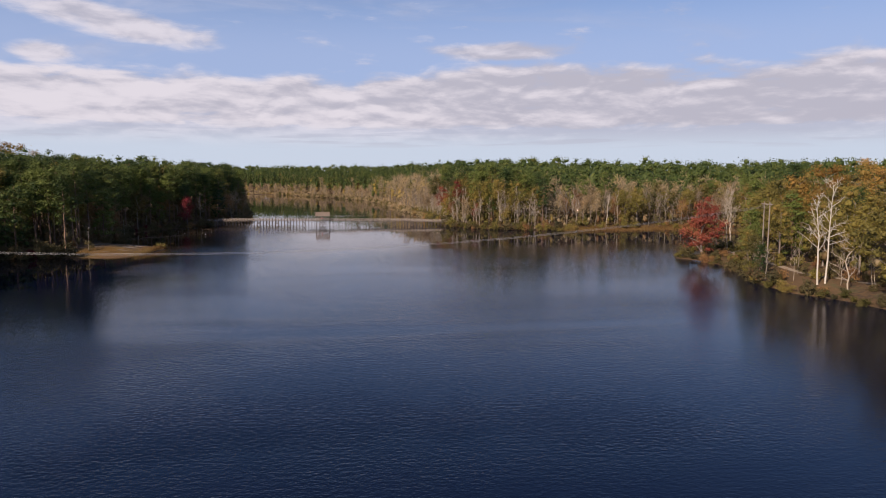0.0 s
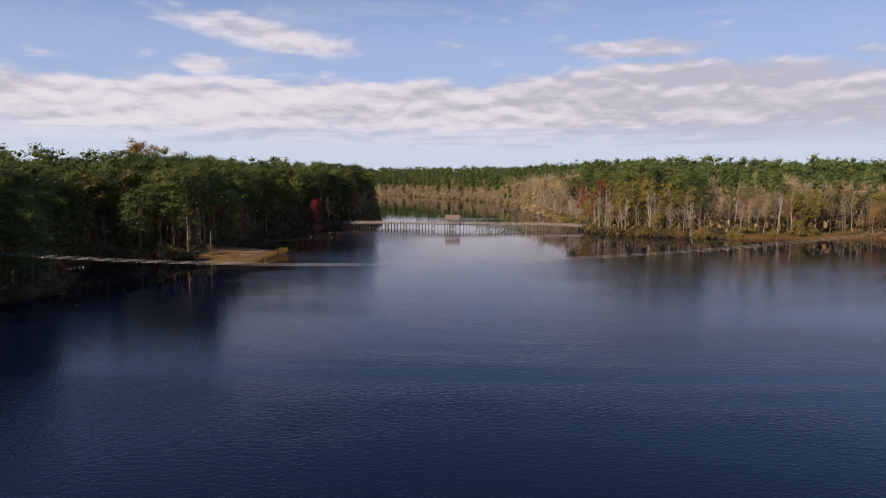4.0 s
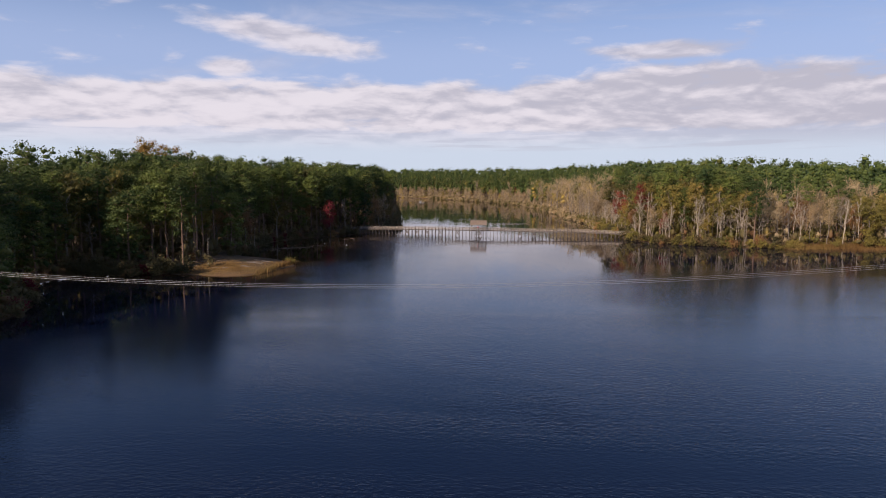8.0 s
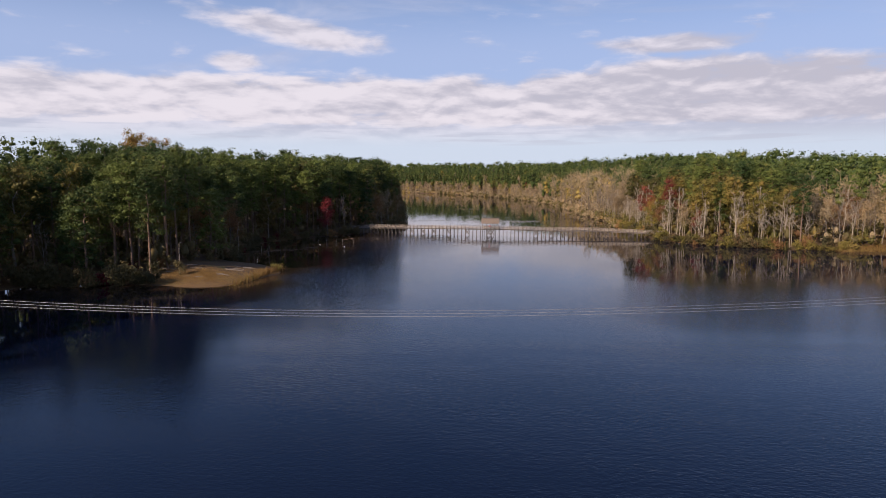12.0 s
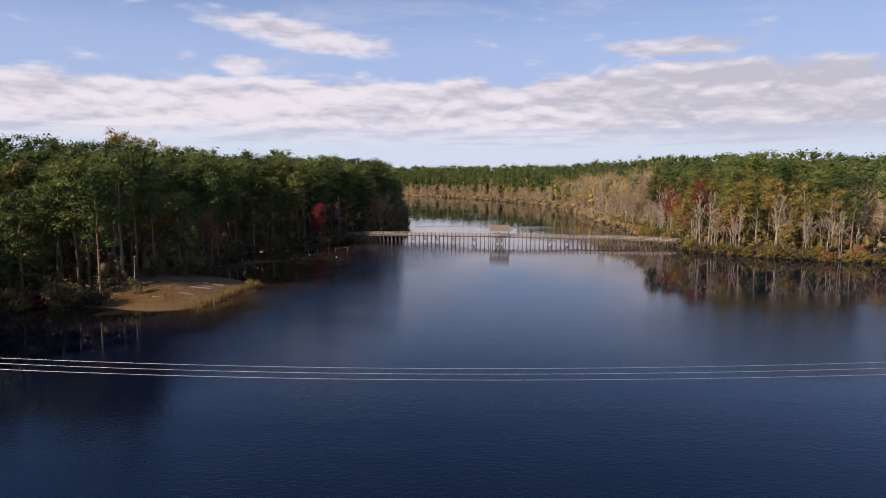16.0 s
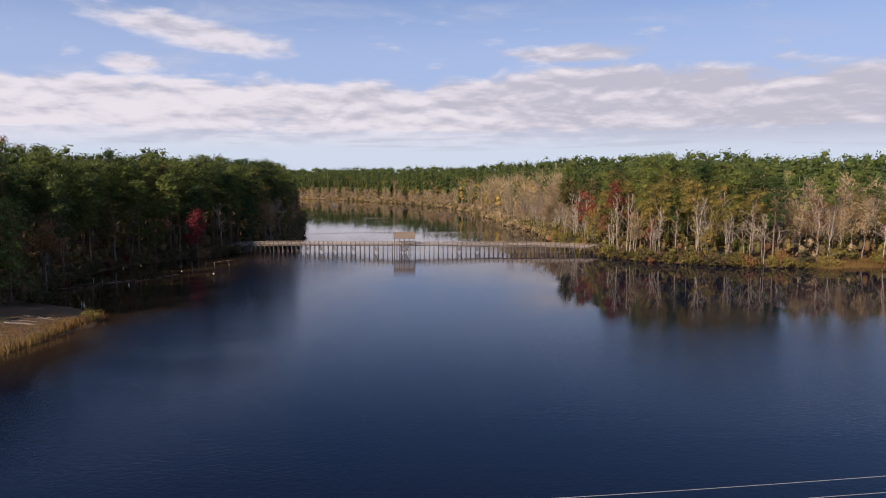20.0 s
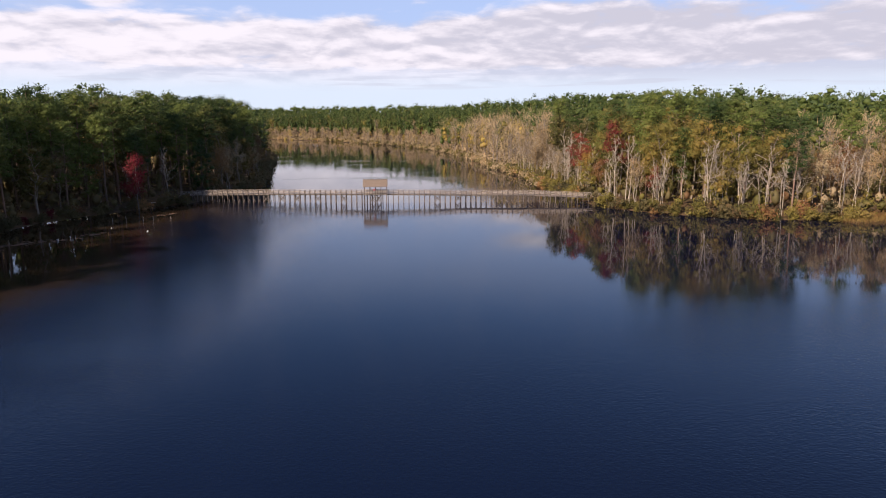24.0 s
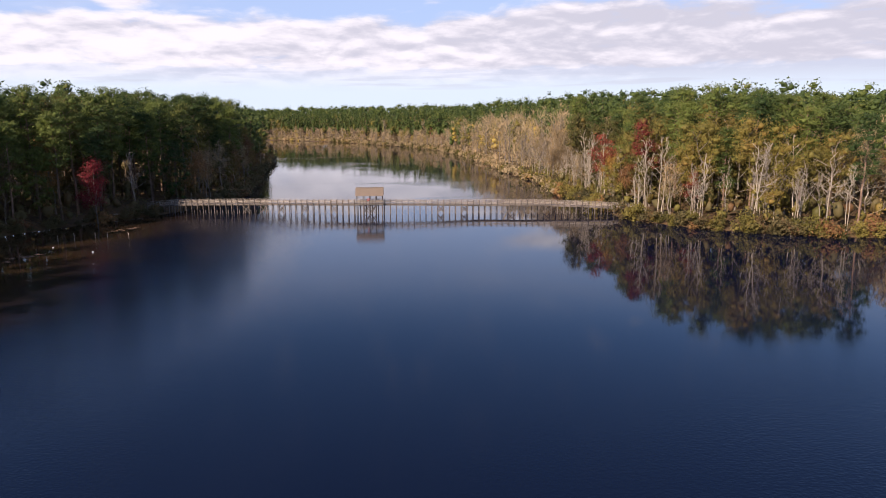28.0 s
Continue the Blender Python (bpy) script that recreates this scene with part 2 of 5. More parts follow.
def build_water(n):
    p = place(n)
    flow = n.add("ShaderNodeMapping", {0: p, 2: (0, 0, radians(10)), 3: (0.7, 1.0, 1.0)}).outputs[0]
    calm = n.math("SUBTRACT", n.noise(n.add("ShaderNodeMapping", {0: p, 3: (0.4, 1.0, 1.0)}).outputs[0], 0.022, 4.0, 0.55, 0.8), 0.5)
    x, y, _ = n.add("ShaderNodeSeparateXYZ", {0: p}).outputs
    # the breeze ruffles the open lake; the lee of both banks and the reach before the footbridge lie calm
    xx, yy = n.math("MULTIPLY_ADD", calm, 36.0, x), n.math("MULTIPLY_ADD", calm, 50.0, y)
    off_left = n.ramp(n.math("SUBTRACT", xx, n.ramp(y, 110.0, 210.0, -26.0, 0.0)), -60.0, -45.0)
    off_right = n.math("MAXIMUM", n.ramp(xx, 4.0, 30.0, 1.0, 0.0), n.ramp(yy, 226.0, 250.0, 1.0, 0.0))
    reach = n.math("ADD", n.ramp(yy, 120.0, 300.0, 0.90, 0.24), n.math("MULTIPLY", n.ramp(xx, 12.0, 40.0), n.ramp(yy, 150.0, 200.0, 0.0, 0.45)))
    streak = n.math("MULTIPLY", n.ramp(xx, -36.0, -12.0, 1.0, 0.0), n.ramp(yy, 170.0, 230.0, 0.0, 1.5))
    upper = n.math("MULTIPLY", n.ramp(calm, 0.02, 0.15, 0.09, 0.45), n.ramp(y, 700.0, 860.0, 1.0, 0.35))
    wind = n.math("MULTIPLY", n.math("MULTIPLY", off_left, off_right), n.math("MULTIPLY", n.math("ADD", reach, streak), n.ramp(calm, -0.16, 0.16, 0.55, 1.25)))
    ruffle = n.math("ADD", n.math("MULTIPLY", wind, n.ramp(y, 335.0, 365.0, 1.0, 0.0)), n.math("MULTIPLY", upper, n.ramp(y, 345.0, 380.0)))
    ruffle = n.math("MAXIMUM", ruffle, 0.05)
    # fine capillary ripples everywhere, and short wavelets on the open lake
    fine = n.noise(flow, 4.2, 2.0, 0.55)
    wavelet = n.noise(flow, 1.8, 2.0, 0.55)
    tall = n.math("MULTIPLY", n.ramp(yy, 90.0, 235.0, 0.050, 0.010), n.ramp(calm, -0.12, 0.12, 0.6, 1.2))
    height = n.math("MULTIPLY", ruffle, n.math("ADD", n.math("MULTIPLY", fine, 0.024), n.math("MULTIPLY", wavelet, tall)))
    murk = n.mix(n.noise(p, 0.03, 2.0), (0.0025, 0.006, 0.022), (0.003, 0.005, 0.016))
    # brown silt and the understory's reflection, painted into the shallows off the shaded bank
    silt_and_reflection = n.math("MULTIPLY", n.ramp(n.math("MULTIPLY_ADD", calm, 20.0, x), -62.0, -42.0, 1.0, 0.0), n.ramp(y, 195.0, 225.0))
    murk = n.mix(n.math("MULTIPLY", silt_and_reflection, n.ramp(y, 340.0, 370.0, 1.0, 0.0)), murk, (0.034, 0.021, 0.012))
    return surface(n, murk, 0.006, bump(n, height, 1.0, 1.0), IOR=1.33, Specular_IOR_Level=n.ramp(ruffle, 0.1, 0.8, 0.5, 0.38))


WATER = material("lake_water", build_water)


def build_litter(n):
    p = place(n)
    broad, fine = n.noise(p, 0.07, 4.0), n.noise(p, 1.4, 6.0, 0.7)
    col = n.mix(n.ramp(broad, 0.40, 0.60), (0.045, 0.028, 0.016), (0.115, 0.066, 0.026))
    col = n.mix(n.ramp(fine, 0.35, 0.70), col, (0.15, 0.088, 0.034))
    col = n.mix(n.ramp(n.noise(p, 0.25, 4.0), 0.58, 0.72, 0.0, 0.7), col, (0.075, 0.085, 0.028))
    return surface(n, col, 0.95, bump(n, fine, 0.7, 0.12))


LITTER = material("leaf_litter", build_litter)


def build_sand(n):
    p = place(n)
    fine = n.noise(p, 2.5, 6.0, 0.7)
    return surface(n, n.mix(fine, (0.23, 0.175, 0.12), (0.40, 0.33, 0.245)), 0.95, bump(n, fine, 0.4, 0.05))


SAND = material("sandy_path", build_sand)


def build_mud(n):
    p = place(n)
    fine = n.noise(p, 0.9, 6.0, 0.7)
    return surface(n, n.mix(n.ramp(fine, 0.4, 0.6), (0.05, 0.030, 0.018), (0.20, 0.11, 0.055)), 0.95, bump(n, fine, 0.6, 0.1))


MUD = material("mud_and_dead_weed", build_mud)


def build_shingle(n):
    p = n.add("ShaderNodeTexCoord").outputs["Object"]
    fine = n.noise(p, 6.0, 5.0, 0.7)
    return surface(n, n.mix(n.ramp(fine, 0.3, 0.7), (0.16, 0.12, 0.092), (0.27, 0.21, 0.16)), 0.9, bump(n, fine, 0.4, 0.02))


SHINGLE = material("brown_roof_shingle", build_shingle)
ALUMINIUM = material("weathered_aluminium", lambda n: surface(n, n.mix(n.noise(place(n), 0.5), (0.38, 0.37, 0.36), (0.54, 0.53, 0.52)), 0.45, Metallic=0.6))
PORCELAIN = material("grey_porcelain", lambda n: surface(n, (0.35, 0.33, 0.32), 0.25))
WHITE_PAINT = material("white_siding", lambda n: surface(n, n.mix(n.noise(place(n), 0.8), (0.68, 0.67, 0.65), (0.82, 0.81, 0.79)), 0.6))
GREY_ROOF = material("grey_roofing", lambda n: surface(n, n.mix(n.noise(place(n), 2.0), (0.16, 0.16, 0.17), (0.26, 0.26, 0.27)), 0.85))
PANE = material("window_glass", lambda n: surface(n, (0.02, 0.025, 0.03), 0.05))
RED_PAINT = material("red_paint", lambda n: surface(n, n.mix(n.noise(place(n), 4.0), (0.50, 0.05, 0.04), (0.62, 0.08, 0.06)), 0.5))


# ---- mesh helpers ----
def tri_mesh(name, verts, tris):
    verts, tris = np.asarray(verts, np.float32), np.asarray(tris, np.int32)
    me = bpy.data.meshes.new(name)
    me.vertices.add(len(verts)), me.loops.add(tris.size), me.polygons.add(len(tris))
    me.vertices.foreach_set("co", verts.ravel())
    me.loops.foreach_set("vertex_index", tris.ravel())
    me.polygons.foreach_set("loop_start", np.arange(0, tris.size, 3, dtype=np.int32))
    me.update(calc_edges=True)
    return me


def joined(pieces):
    """Several (verts, tris) as one."""
    verts, tris, start = [], [], 0
    for v, t in pieces:
        verts.append(np.asarray(v, float).reshape(-1, 3)), tris.append(np.asarray(t, int).reshape(-1, 3) + start)
        start += len(verts[-1])
    return np.concatenate(verts), np.concatenate(tris)


def laid(name, shape, mat, parent=None, label=""):
    """(verts, tris) as one mesh object, under a thing or on its own."""
    me = tri_mesh(name, *shape) if isinstance(shape, tuple) else shape
    if not me.materials:
        me.materials.append(mat)
    ob = new(name, me)
    ob.parent = parent
    return tagged(ob, label)


def part(name, bm, mat, parent=None, label=""):
    me = bpy.data.meshes.new(name)
    bm.to_mesh(me)
    bm.free()
    me.materials.append(mat)
    ob = new(name, me)
    ob.parent = parent
    return tagged(ob, label)


def thing(name, label, category, group="", at=(0, 0, 0), turn=0.0):
    ob = new(name)
    ob.empty_display_size = 0.5
    ob.matrix_basis = pose(*at, 0, 0, turn)
    return tagged(ob, label, category, group)


def beam(bm, a, b, width, depth, bevel=0.0):
    """A squared timber from a to b; depth is its upright (or second) side."""
    a, b = Vector(a), Vector(b)
    turn = (b - a).to_track_quat("X", "Z").to_matrix().to_4x4()
    m = Matrix.Translation((a + b) / 2) @ turn @ Matrix.Diagonal(((b - a).length, width, depth, 1))
    made = bmesh.ops.create_cube(bm, size=1, matrix=m)["verts"]
    if bevel:
        edges = list({e for v in made for e in v.link_edges})
        bmesh.ops.bevel(bm, geom=edges, offset=bevel, segments=1, affect="EDGES")


def tubes(segs, sides=4):
    """Tapered tubes along rows of x0 y0 z0 x1 y1 z1 r0 r1."""
    s = np.asarray(segs, float).reshape(-1, 8)
    a, b, r0, r1 = s[:, 0:3], s[:, 3:6], s[:, 6], s[:, 7]
    d = b - a
    d /= np.linalg.norm(d, axis=1, keepdims=True) + 1e-9
    h = np.where(np.abs(d[:, 2:3]) > 0.9, [[1.0, 0, 0]], [[0, 0, 1.0]])
    u = np.cross(d, h)
    u /= np.linalg.norm(u, axis=1, keepdims=True)
    w = np.cross(d, u)
    k = np.arange(sides) * 2 * np.pi / sides
    ring = np.cos(k)[None, :, None] * u[:, None] + np.sin(k)[None, :, None] * w[:, None]
    verts = np.concatenate([a[:, None] + ring * r0[:, None, None], b[:, None] + ring * r1[:, None, None]], 1)
    i = np.arange(sides)
    j = (i + 1) % sides
    quad = np.concatenate([np.stack([i, j, j + sides], 1), np.stack([i, j + sides, i + sides], 1)])
    tris = quad[None] + (np.arange(len(s)) * 2 * sides)[:, None, None]
    return verts.reshape(-1, 3), tris.reshape(-1, 3)


def box(centre, size, turn):
    """A plain board as (verts, tris), turned about its upright axis."""
    k = np.array([(i, j, l) for i in (-0.5, 0.5) for j in (-0.5, 0.5) for l in (-0.5, 0.5)]) * size
    c, w = math.cos(turn), math.sin(turn)
    verts = np.stack([k[:, 0] * c - k[:, 1] * w, k[:, 0] * w + k[:, 1] * c, k[:, 2]], 1) + centre
    quads = ((0, 1, 3, 2), (4, 6, 7, 5), (0, 4, 5, 1), (2, 3, 7, 6), (0, 2, 6, 4), (1, 5, 7, 3))
    return verts, np.array([t for q in quads for t in ((q[0], q[1], q[2]), (q[0], q[2], q[3]))])


def swept(pts, r, sides=5):
    """One unbroken tube of even thickness along points."""
    p = np.asarray(pts, float)
    d = np.gradient(p, axis=0)
    d /= np.linalg.norm(d, axis=1, keepdims=True)
    u = np.cross(d, [[0, 0, 1.0]])
    u /= np.linalg.norm(u, axis=1, keepdims=True)
    w = np.cross(d, u)
    k = np.arange(sides) * 2 * np.pi / sides
    verts = p[:, None] + r * (np.cos(k)[None, :, None] * u[:, None] + np.sin(k)[None, :, None] * w[:, None])
    i, j = np.meshgrid(np.arange(len(p) - 1) * sides, np.arange(sides), indexing="ij")
    a, b = (i + j).ravel(), (i + (j + 1) % sides).ravel()
    return verts.reshape(-1, 3), np.concatenate([np.stack([a, b, b + sides], 1), np.stack([a, b + sides, a + sides], 1)])


def leaves(centres, outward, size, rng, wild=0.8, slim=0.6):
    """One small blade at each centre, facing roughly outward."""
    c = np.asarray(centres, float)
    n = np.asarray(outward, float) + wild * rng.normal(size=c.shape)
    n /= np.linalg.norm(n, axis=1, keepdims=True) + 1e-9
    u = np.cross(n, rng.normal(size=c.shape))
    u /= np.linalg.norm(u, axis=1, keepdims=True) + 1e-9
    w = np.cross(n, u)
    s = (size * rng.uniform(0.6, 1.35, len(c)))[:, None]
    verts = np.stack([c + u * s, c - 0.55 * u * s + slim * w * s, c - 0.55 * u * s - slim * w * s], 1)
    return verts.reshape(-1, 3), np.arange(3 * len(c)).reshape(-1, 3)


def clump(centre, radii, count, size, rng, wild=0.8, slim=0.6):
    """A loose clump of leaves in an uneven ellipsoid, fuller at its rim and top."""
    d = rng.normal(size=(count, 3))
    d /= np.linalg.norm(d, axis=1, keepdims=True)
    d[:, 2] = np.where(d[:, 2] < -0.35, -d[:, 2], d[:, 2])
    r = rng.uniform(0.35, 1.0, count) ** 0.5
    return leaves(np.asarray(centre) + d * r[:, None] * np.asarray(radii), d + (0, 0, 0.25), size * (1.22 - 0.3 * r), rng, wild, slim)


def ball():
    bm = bmesh.new()
    bmesh.ops.create_icosphere(bm, subdivisions=1, radius=1.0)
    shape = np.array([v.co[:] for v in bm.verts]), np.array([[v.index for v in f.verts] for f in bm.faces])
    bm.free()
    return shape


BALL = ball()


def tuft(centre, radii, count, size, rng, wild=0.95, slim=0.42, core=0.42):
    """A dense bough: an uneven dark heart under a shell of small leaves."""
    c, r = np.asarray(centre, float), np.asarray(radii, float)
    heart = BALL[0] * rng.uniform(0.55, 1.2, (len(BALL[0]), 1)) * r * core + c, BALL[1]
    d = rng.normal(size=(count, 3))
    d /= np.linalg.norm(d, axis=1, keepdims=True)
    d[:, 2] = np.where((d[:, 2] < -0.3) & (rng.uniform(size=count) < 0.7), -d[:, 2], d[:, 2])
    lump = 1 + 0.22 * np.sin(5 * d[:, 0] + c[0]) * np.sin(5 * d[:, 1] + c[1]) + 0.14 * np.sin(9 * d[:, 2] + c[2])
    at = c + d * ((0.36 + 0.84 * rng.uniform(0, 1, count) ** 0.75) * lump)[:, None] * r
    return joined([heart, leaves(at, d + (0, 0, 0.2), size, rng, wild, slim)])


# ---- the lake and its land ----
RIGHT_BANK = [(112, -260), (110, 0), (106, 80), (102, 114), (101, 124), (96, 134), (97, 147), (104, 163), (107, 174), (106, 190), (102, 197), (110, 204), (135, 214),
              (165, 230), (184, 256), (182, 292), (165, 310), (148, 314), (122, 308), (104, 307), (94, 307), (84, 310), (75, 314), (64, 322), (57, 331), (53, 339),
              (53, 350), (52, 366), (50, 390), (51, 414), (49, 450), (46, 478), (43, 575), (27, 700), (-9, 794), (-70, 912), (-159, 1010), (-330, 1120)]
LEFT_BANK = [(-118, -260), (-114, 0), (-106, 90), (-99, 140), (-91, 158), (-86, 163), (-89, 174), (-97, 184), (-108, 200), (-108, 214), (-94, 222), (-77, 221), (-70, 219),
             (-64, 221), (-61, 231), (-58, 241), (-60, 247), (-68, 256), (-82, 264), (-88, 276), (-86, 290), (-88, 304), (-86, 318), (-80, 330), (-72, 340), (-63, 352), (-58, 362),
             (-51, 382), (-51, 402), (-56, 440), (-66, 500), (-74, 560), (-76, 578), (-90, 625), (-150, 740), (-270, 900), (-420, 1060)]
SHORE = np.array(RIGHT_BANK + LEFT_BANK[::-1], float)


def from_shore(x, y):
    """Metres from the water's edge, positive on land."""
    p = np.stack([np.asarray(x, float).ravel(), np.asarray(y, float).ravel()], 1)
    best, inside = np.full(len(p), 1e9), np.zeros(len(p), bool)
    for a, b in zip(SHORE, np.roll(SHORE, -1, 0)):
        d = b - a
        k = np.clip(((p - a) @ d) / (d @ d), 0, 1)
        best = np.minimum(best, np.linalg.norm(p - a - k[:, None] * d, axis=1))
        if a[1] != b[1]:
            inside ^= ((a[1] > p[:, 1]) != (b[1] > p[:, 1])) & (p[:, 0] < a[0] + (p[:, 1] - a[1]) * d[0] / (b[1] - a[1]))
    return np.where(inside, -best, best).reshape(np.shape(x))


def ground_height(x, y):
    x, y = np.asarray(x, float), np.asarray(y, float)
    d = from_shore(x, y)
    rough = 0.22 * np.sin(x * 0.37 + 1.3 * np.sin(y * 0.21)) * np.sin(y * 0.29 + np.sin(x * 0.17))
    wave = 1.6 * np.sin(x * 0.013 + 0.6) * np.sin(y * 0.011)
    land = 0.22 + 0.085 * np.clip(d, 0, 110) + (0.5 * np.clip(d / 12, 0, 1)) * (1 + rough) + wave * np.clip(d / 90, 0, 1)
    return np.where(d > 0, land, np.maximum(0.22 + 0.35 * d, -2.5))


def axis(fine_from, fine_to, step, far):
    out = list(np.arange(fine_from, fine_to + step, step))
    up, down, grow = [out[-1]], [out[0]], step
    while up[-1] < far or down[-1] > -far:
        grow *= 1.16
        up.append(up[-1] + grow), down.append(down[-1] - grow)
    return np.array(down[:0:-1] + out + up[1:])


def build_land():
    xs, ys = axis(-125, 195, 2.5, 4200), axis(95, 430, 2.5, 4200)
    gx, gy = np.meshgrid(xs, ys)
    gz = ground_height(gx, gy)
    w = len(xs)
    i = (np.arange(len(ys) - 1)[:, None] * w + np.arange(w - 1)).ravel()
    tris = np.concatenate([np.stack([i, i + 1, i + w + 1], 1), np.stack([i, i + w + 1, i + w], 1)])
    ground = laid("ground", (np.stack([gx, gy, gz], -1).reshape(-1, 3), tris), LITTER)
    tagged(ground, "brown leaf-littered ground of the wooded lake banks", "ground", kind="structure")
    for p in ground.data.polygons:
        p.use_smooth = True
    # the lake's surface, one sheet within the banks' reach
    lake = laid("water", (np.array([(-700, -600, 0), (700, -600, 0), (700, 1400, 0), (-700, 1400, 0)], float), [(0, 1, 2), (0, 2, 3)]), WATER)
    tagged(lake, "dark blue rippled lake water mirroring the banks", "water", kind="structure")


build_land()


# ---- trees ----
def trunk_line(rng, height, lean=0.03, bend=0.25, steps=8):
    """Points up a trunk, a little crooked."""
    ang = rng.uniform(0, 2 * np.pi)
    pts = [np.zeros(3)]
    for k in range(1, steps + 1):
        f = k / steps
        off = np.array([math.cos(ang), math.sin(ang)]) * height * lean * f + rng.normal(size=2) * bend * f
        pts.append(np.array([*off, height * f]))
    return pts


def run(pts, r0, r1):
    """Tapering segments along points."""
    n = len(pts) - 1
    return [[*pts[k], *pts[k + 1], r0 + (r1 - r0) * k / n, r0 + (r1 - r0) * (k + 1) / n] for k in range(n)]


def at_height(pts, f):
    f = min(max(f, 0.0), 1.0) * (len(pts) - 1)
    k = min(int(f), len(pts) - 2)
    return pts[k] + (pts[k + 1] - pts[k]) * (f - k)


def pine_shape(seed, height=28.0, bare=0.45, wide=4.2, lobes=28, per=134, size=0.245):
    """A pine: flattened boughs in loose tiers, rounded off at the top."""
    rng = np.random.default_rng(seed)
    pts = trunk_line(rng, height * 0.97, 0.03, 0.22)
    trunk = [[0, 0, -1.2, 0, 0, 0, 0.42, 0.36]] + run(pts, 0.33, 0.05)
    limbs, crown = [], [tuft(pts[-1] - (0, 0, 1.2 + 1.3 * k), (1.2 + 0.55 * k, 1.2 + 0.55 * k, 1.4), per, size, rng) for k in range(4)]
    for k in range(lobes):
        f = bare + (0.98 - bare) * ((k + rng.uniform(0, 1)) / lobes) ** 0.85
        g = (f - bare) / (1 - bare)
        dome = math.sqrt(max(0.05, 1 - ((g - 0.36) / 0.72) ** 2))
        reach = wide * dome * rng.uniform(0.45, 1.05)
        ang = 2.4 * k + rng.uniform(-0.5, 0.5)
        base = at_height(pts, f - 0.03)
        tip = at_height(pts, f) + np.array([math.cos(ang) * reach, math.sin(ang) * reach, 0.10 * reach + rng.uniform(-0.6, 0.8)])
        limbs.append([*base, *tip, 0.085, 0.025])
        r = (1.35 + 0.24 * reach ** 0.8) * rng.uniform(0.68, 1.25)
        crown.append(tuft(tip - 0.2 * (tip - base) * [1, 1, 0], (r * rng.uniform(0.9, 1.2), r * rng.uniform(0.9, 1.2), r * rng.uniform(0.52, 0.85)), int(per * (0.35 + 0.45 * r)), size, rng))
    for k in range(6):
        f = rng.uniform(0.4, 1.0) * bare
        ang, reach = rng.uniform(0, 6.28), rng.uniform(0.8, 2.2)
        base = at_height(pts, f)
        limbs.append([*base, *(base + np.array([math.cos(ang) * reach, math.sin(ang) * reach, rng.uniform(-0.3, 0.3)])), 0.05, 0.015])
    return joined([tubes(trunk, 6), tubes(limbs, 3)]), joined(crown)


def branches(rng, height, fork=0.35, spread=0.42, limbs=11, stems=1, thick=0.30, rises=(0.45, 1.0), lean=0.06, bend=0.55, apart=0.55):
    """Trunk, limb and twig segments of a broad-leaved tree, and the twigs' ends."""
    trunk, big, fine, ends = [], [], [], []
    for s in range(stems):
        pts = trunk_line(rng, height * rng.uniform(0.82, 0.98), lean * (1 + (stems > 1)), bend)
        if stems > 1:
            shift = np.array([math.cos(2.2 * s), math.sin(2.2 * s), 0]) * apart
            pts = [p + shift for p in pts]
        trunk.append([*(pts[0] - (0, 0, 1.2)), *pts[0], thick * 1.35, thick * 1.1])
        trunk += run(pts, thick, 0.04)
        for k in range(limbs):
            f = fork + (0.97 - fork) * (k + rng.uniform(0, 0.8)) / limbs
            base, ang = at_height(pts, f), 2.4 * k + rng.uniform(-0.6, 0.6)
            long = height * spread * (1.05 - 0.75 * (f - fork) / (1 - fork)) * rng.uniform(0.6, 1.1)
            rise = rng.uniform(*rises)
            d = np.array([math.cos(ang), math.sin(ang), rise])
            d /= np.linalg.norm(d)
            line = [base]
            for q in range(3):
                d = d + rng.normal(size=3) * 0.16 + (0, 0, 0.10)
                d /= np.linalg.norm(d)
                line.append(line[-1] + d * long / 3)
            r = thick * 0.42 * (1.1 - 0.6 * f)
            big += run(line, r, 0.03)
            for q in range(6):
                g = 0.3 + 0.7 * (q + rng.uniform(0, 1)) / 6
                b2 = at_height(line, g)
                d2 = d * 0.7 + rng.normal(size=3) * 0.6 + (0, 0, 0.25)
                d2 /= np.linalg.norm(d2)
                e2 = b2 + d2 * long * 0.34 * rng.uniform(0.5, 1.1)
                fine.append([*b2, *e2, 0.028, 0.014])
                ends.append(e2)
                for w in range(3):
                    b3 = b2 + (e2 - b2) * rng.uniform(0.3, 1)
                    d3 = d2 + rng.normal(size=3) * 0.55
                    e3 = b3 + d3 / np.linalg.norm(d3) * long * 0.17 * rng.uniform(0.6, 1.2)
                    fine.append([*b3, *e3, 0.020, 0.008])
                    ends.append(e3)
    return trunk, big, fine, np.array(ends)


def broad_shape(seed, height=20.0, per=7, size=0.42, puff=0.9, keep=1.0, **more):
    """An airy tree: twigs, with loose leaves round their ends where per is given."""
    rng = np.random.default_rng(seed)
    trunk, big, fine, ends = branches(rng, height, **more)
    crown = tubes(fine, 3)
    if per:
        some = ends[rng.uniform(size=len(ends)) < keep]
        c = np.repeat(some, per, 0)
        off = rng.normal(size=c.shape) * puff * [1, 1, 0.7]
        mid = ends.mean(0)
        crown = joined([crown, leaves(c + off, 0.7 * (c - mid) / (np.linalg.norm(c - mid, axis=1, keepdims=True) + 1e-6) + 0.5 * off / puff + (0, 0, 0.2), size, rng, 0.45)])
    return joined([tubes(trunk, 6), tubes(big, 4)]), crown


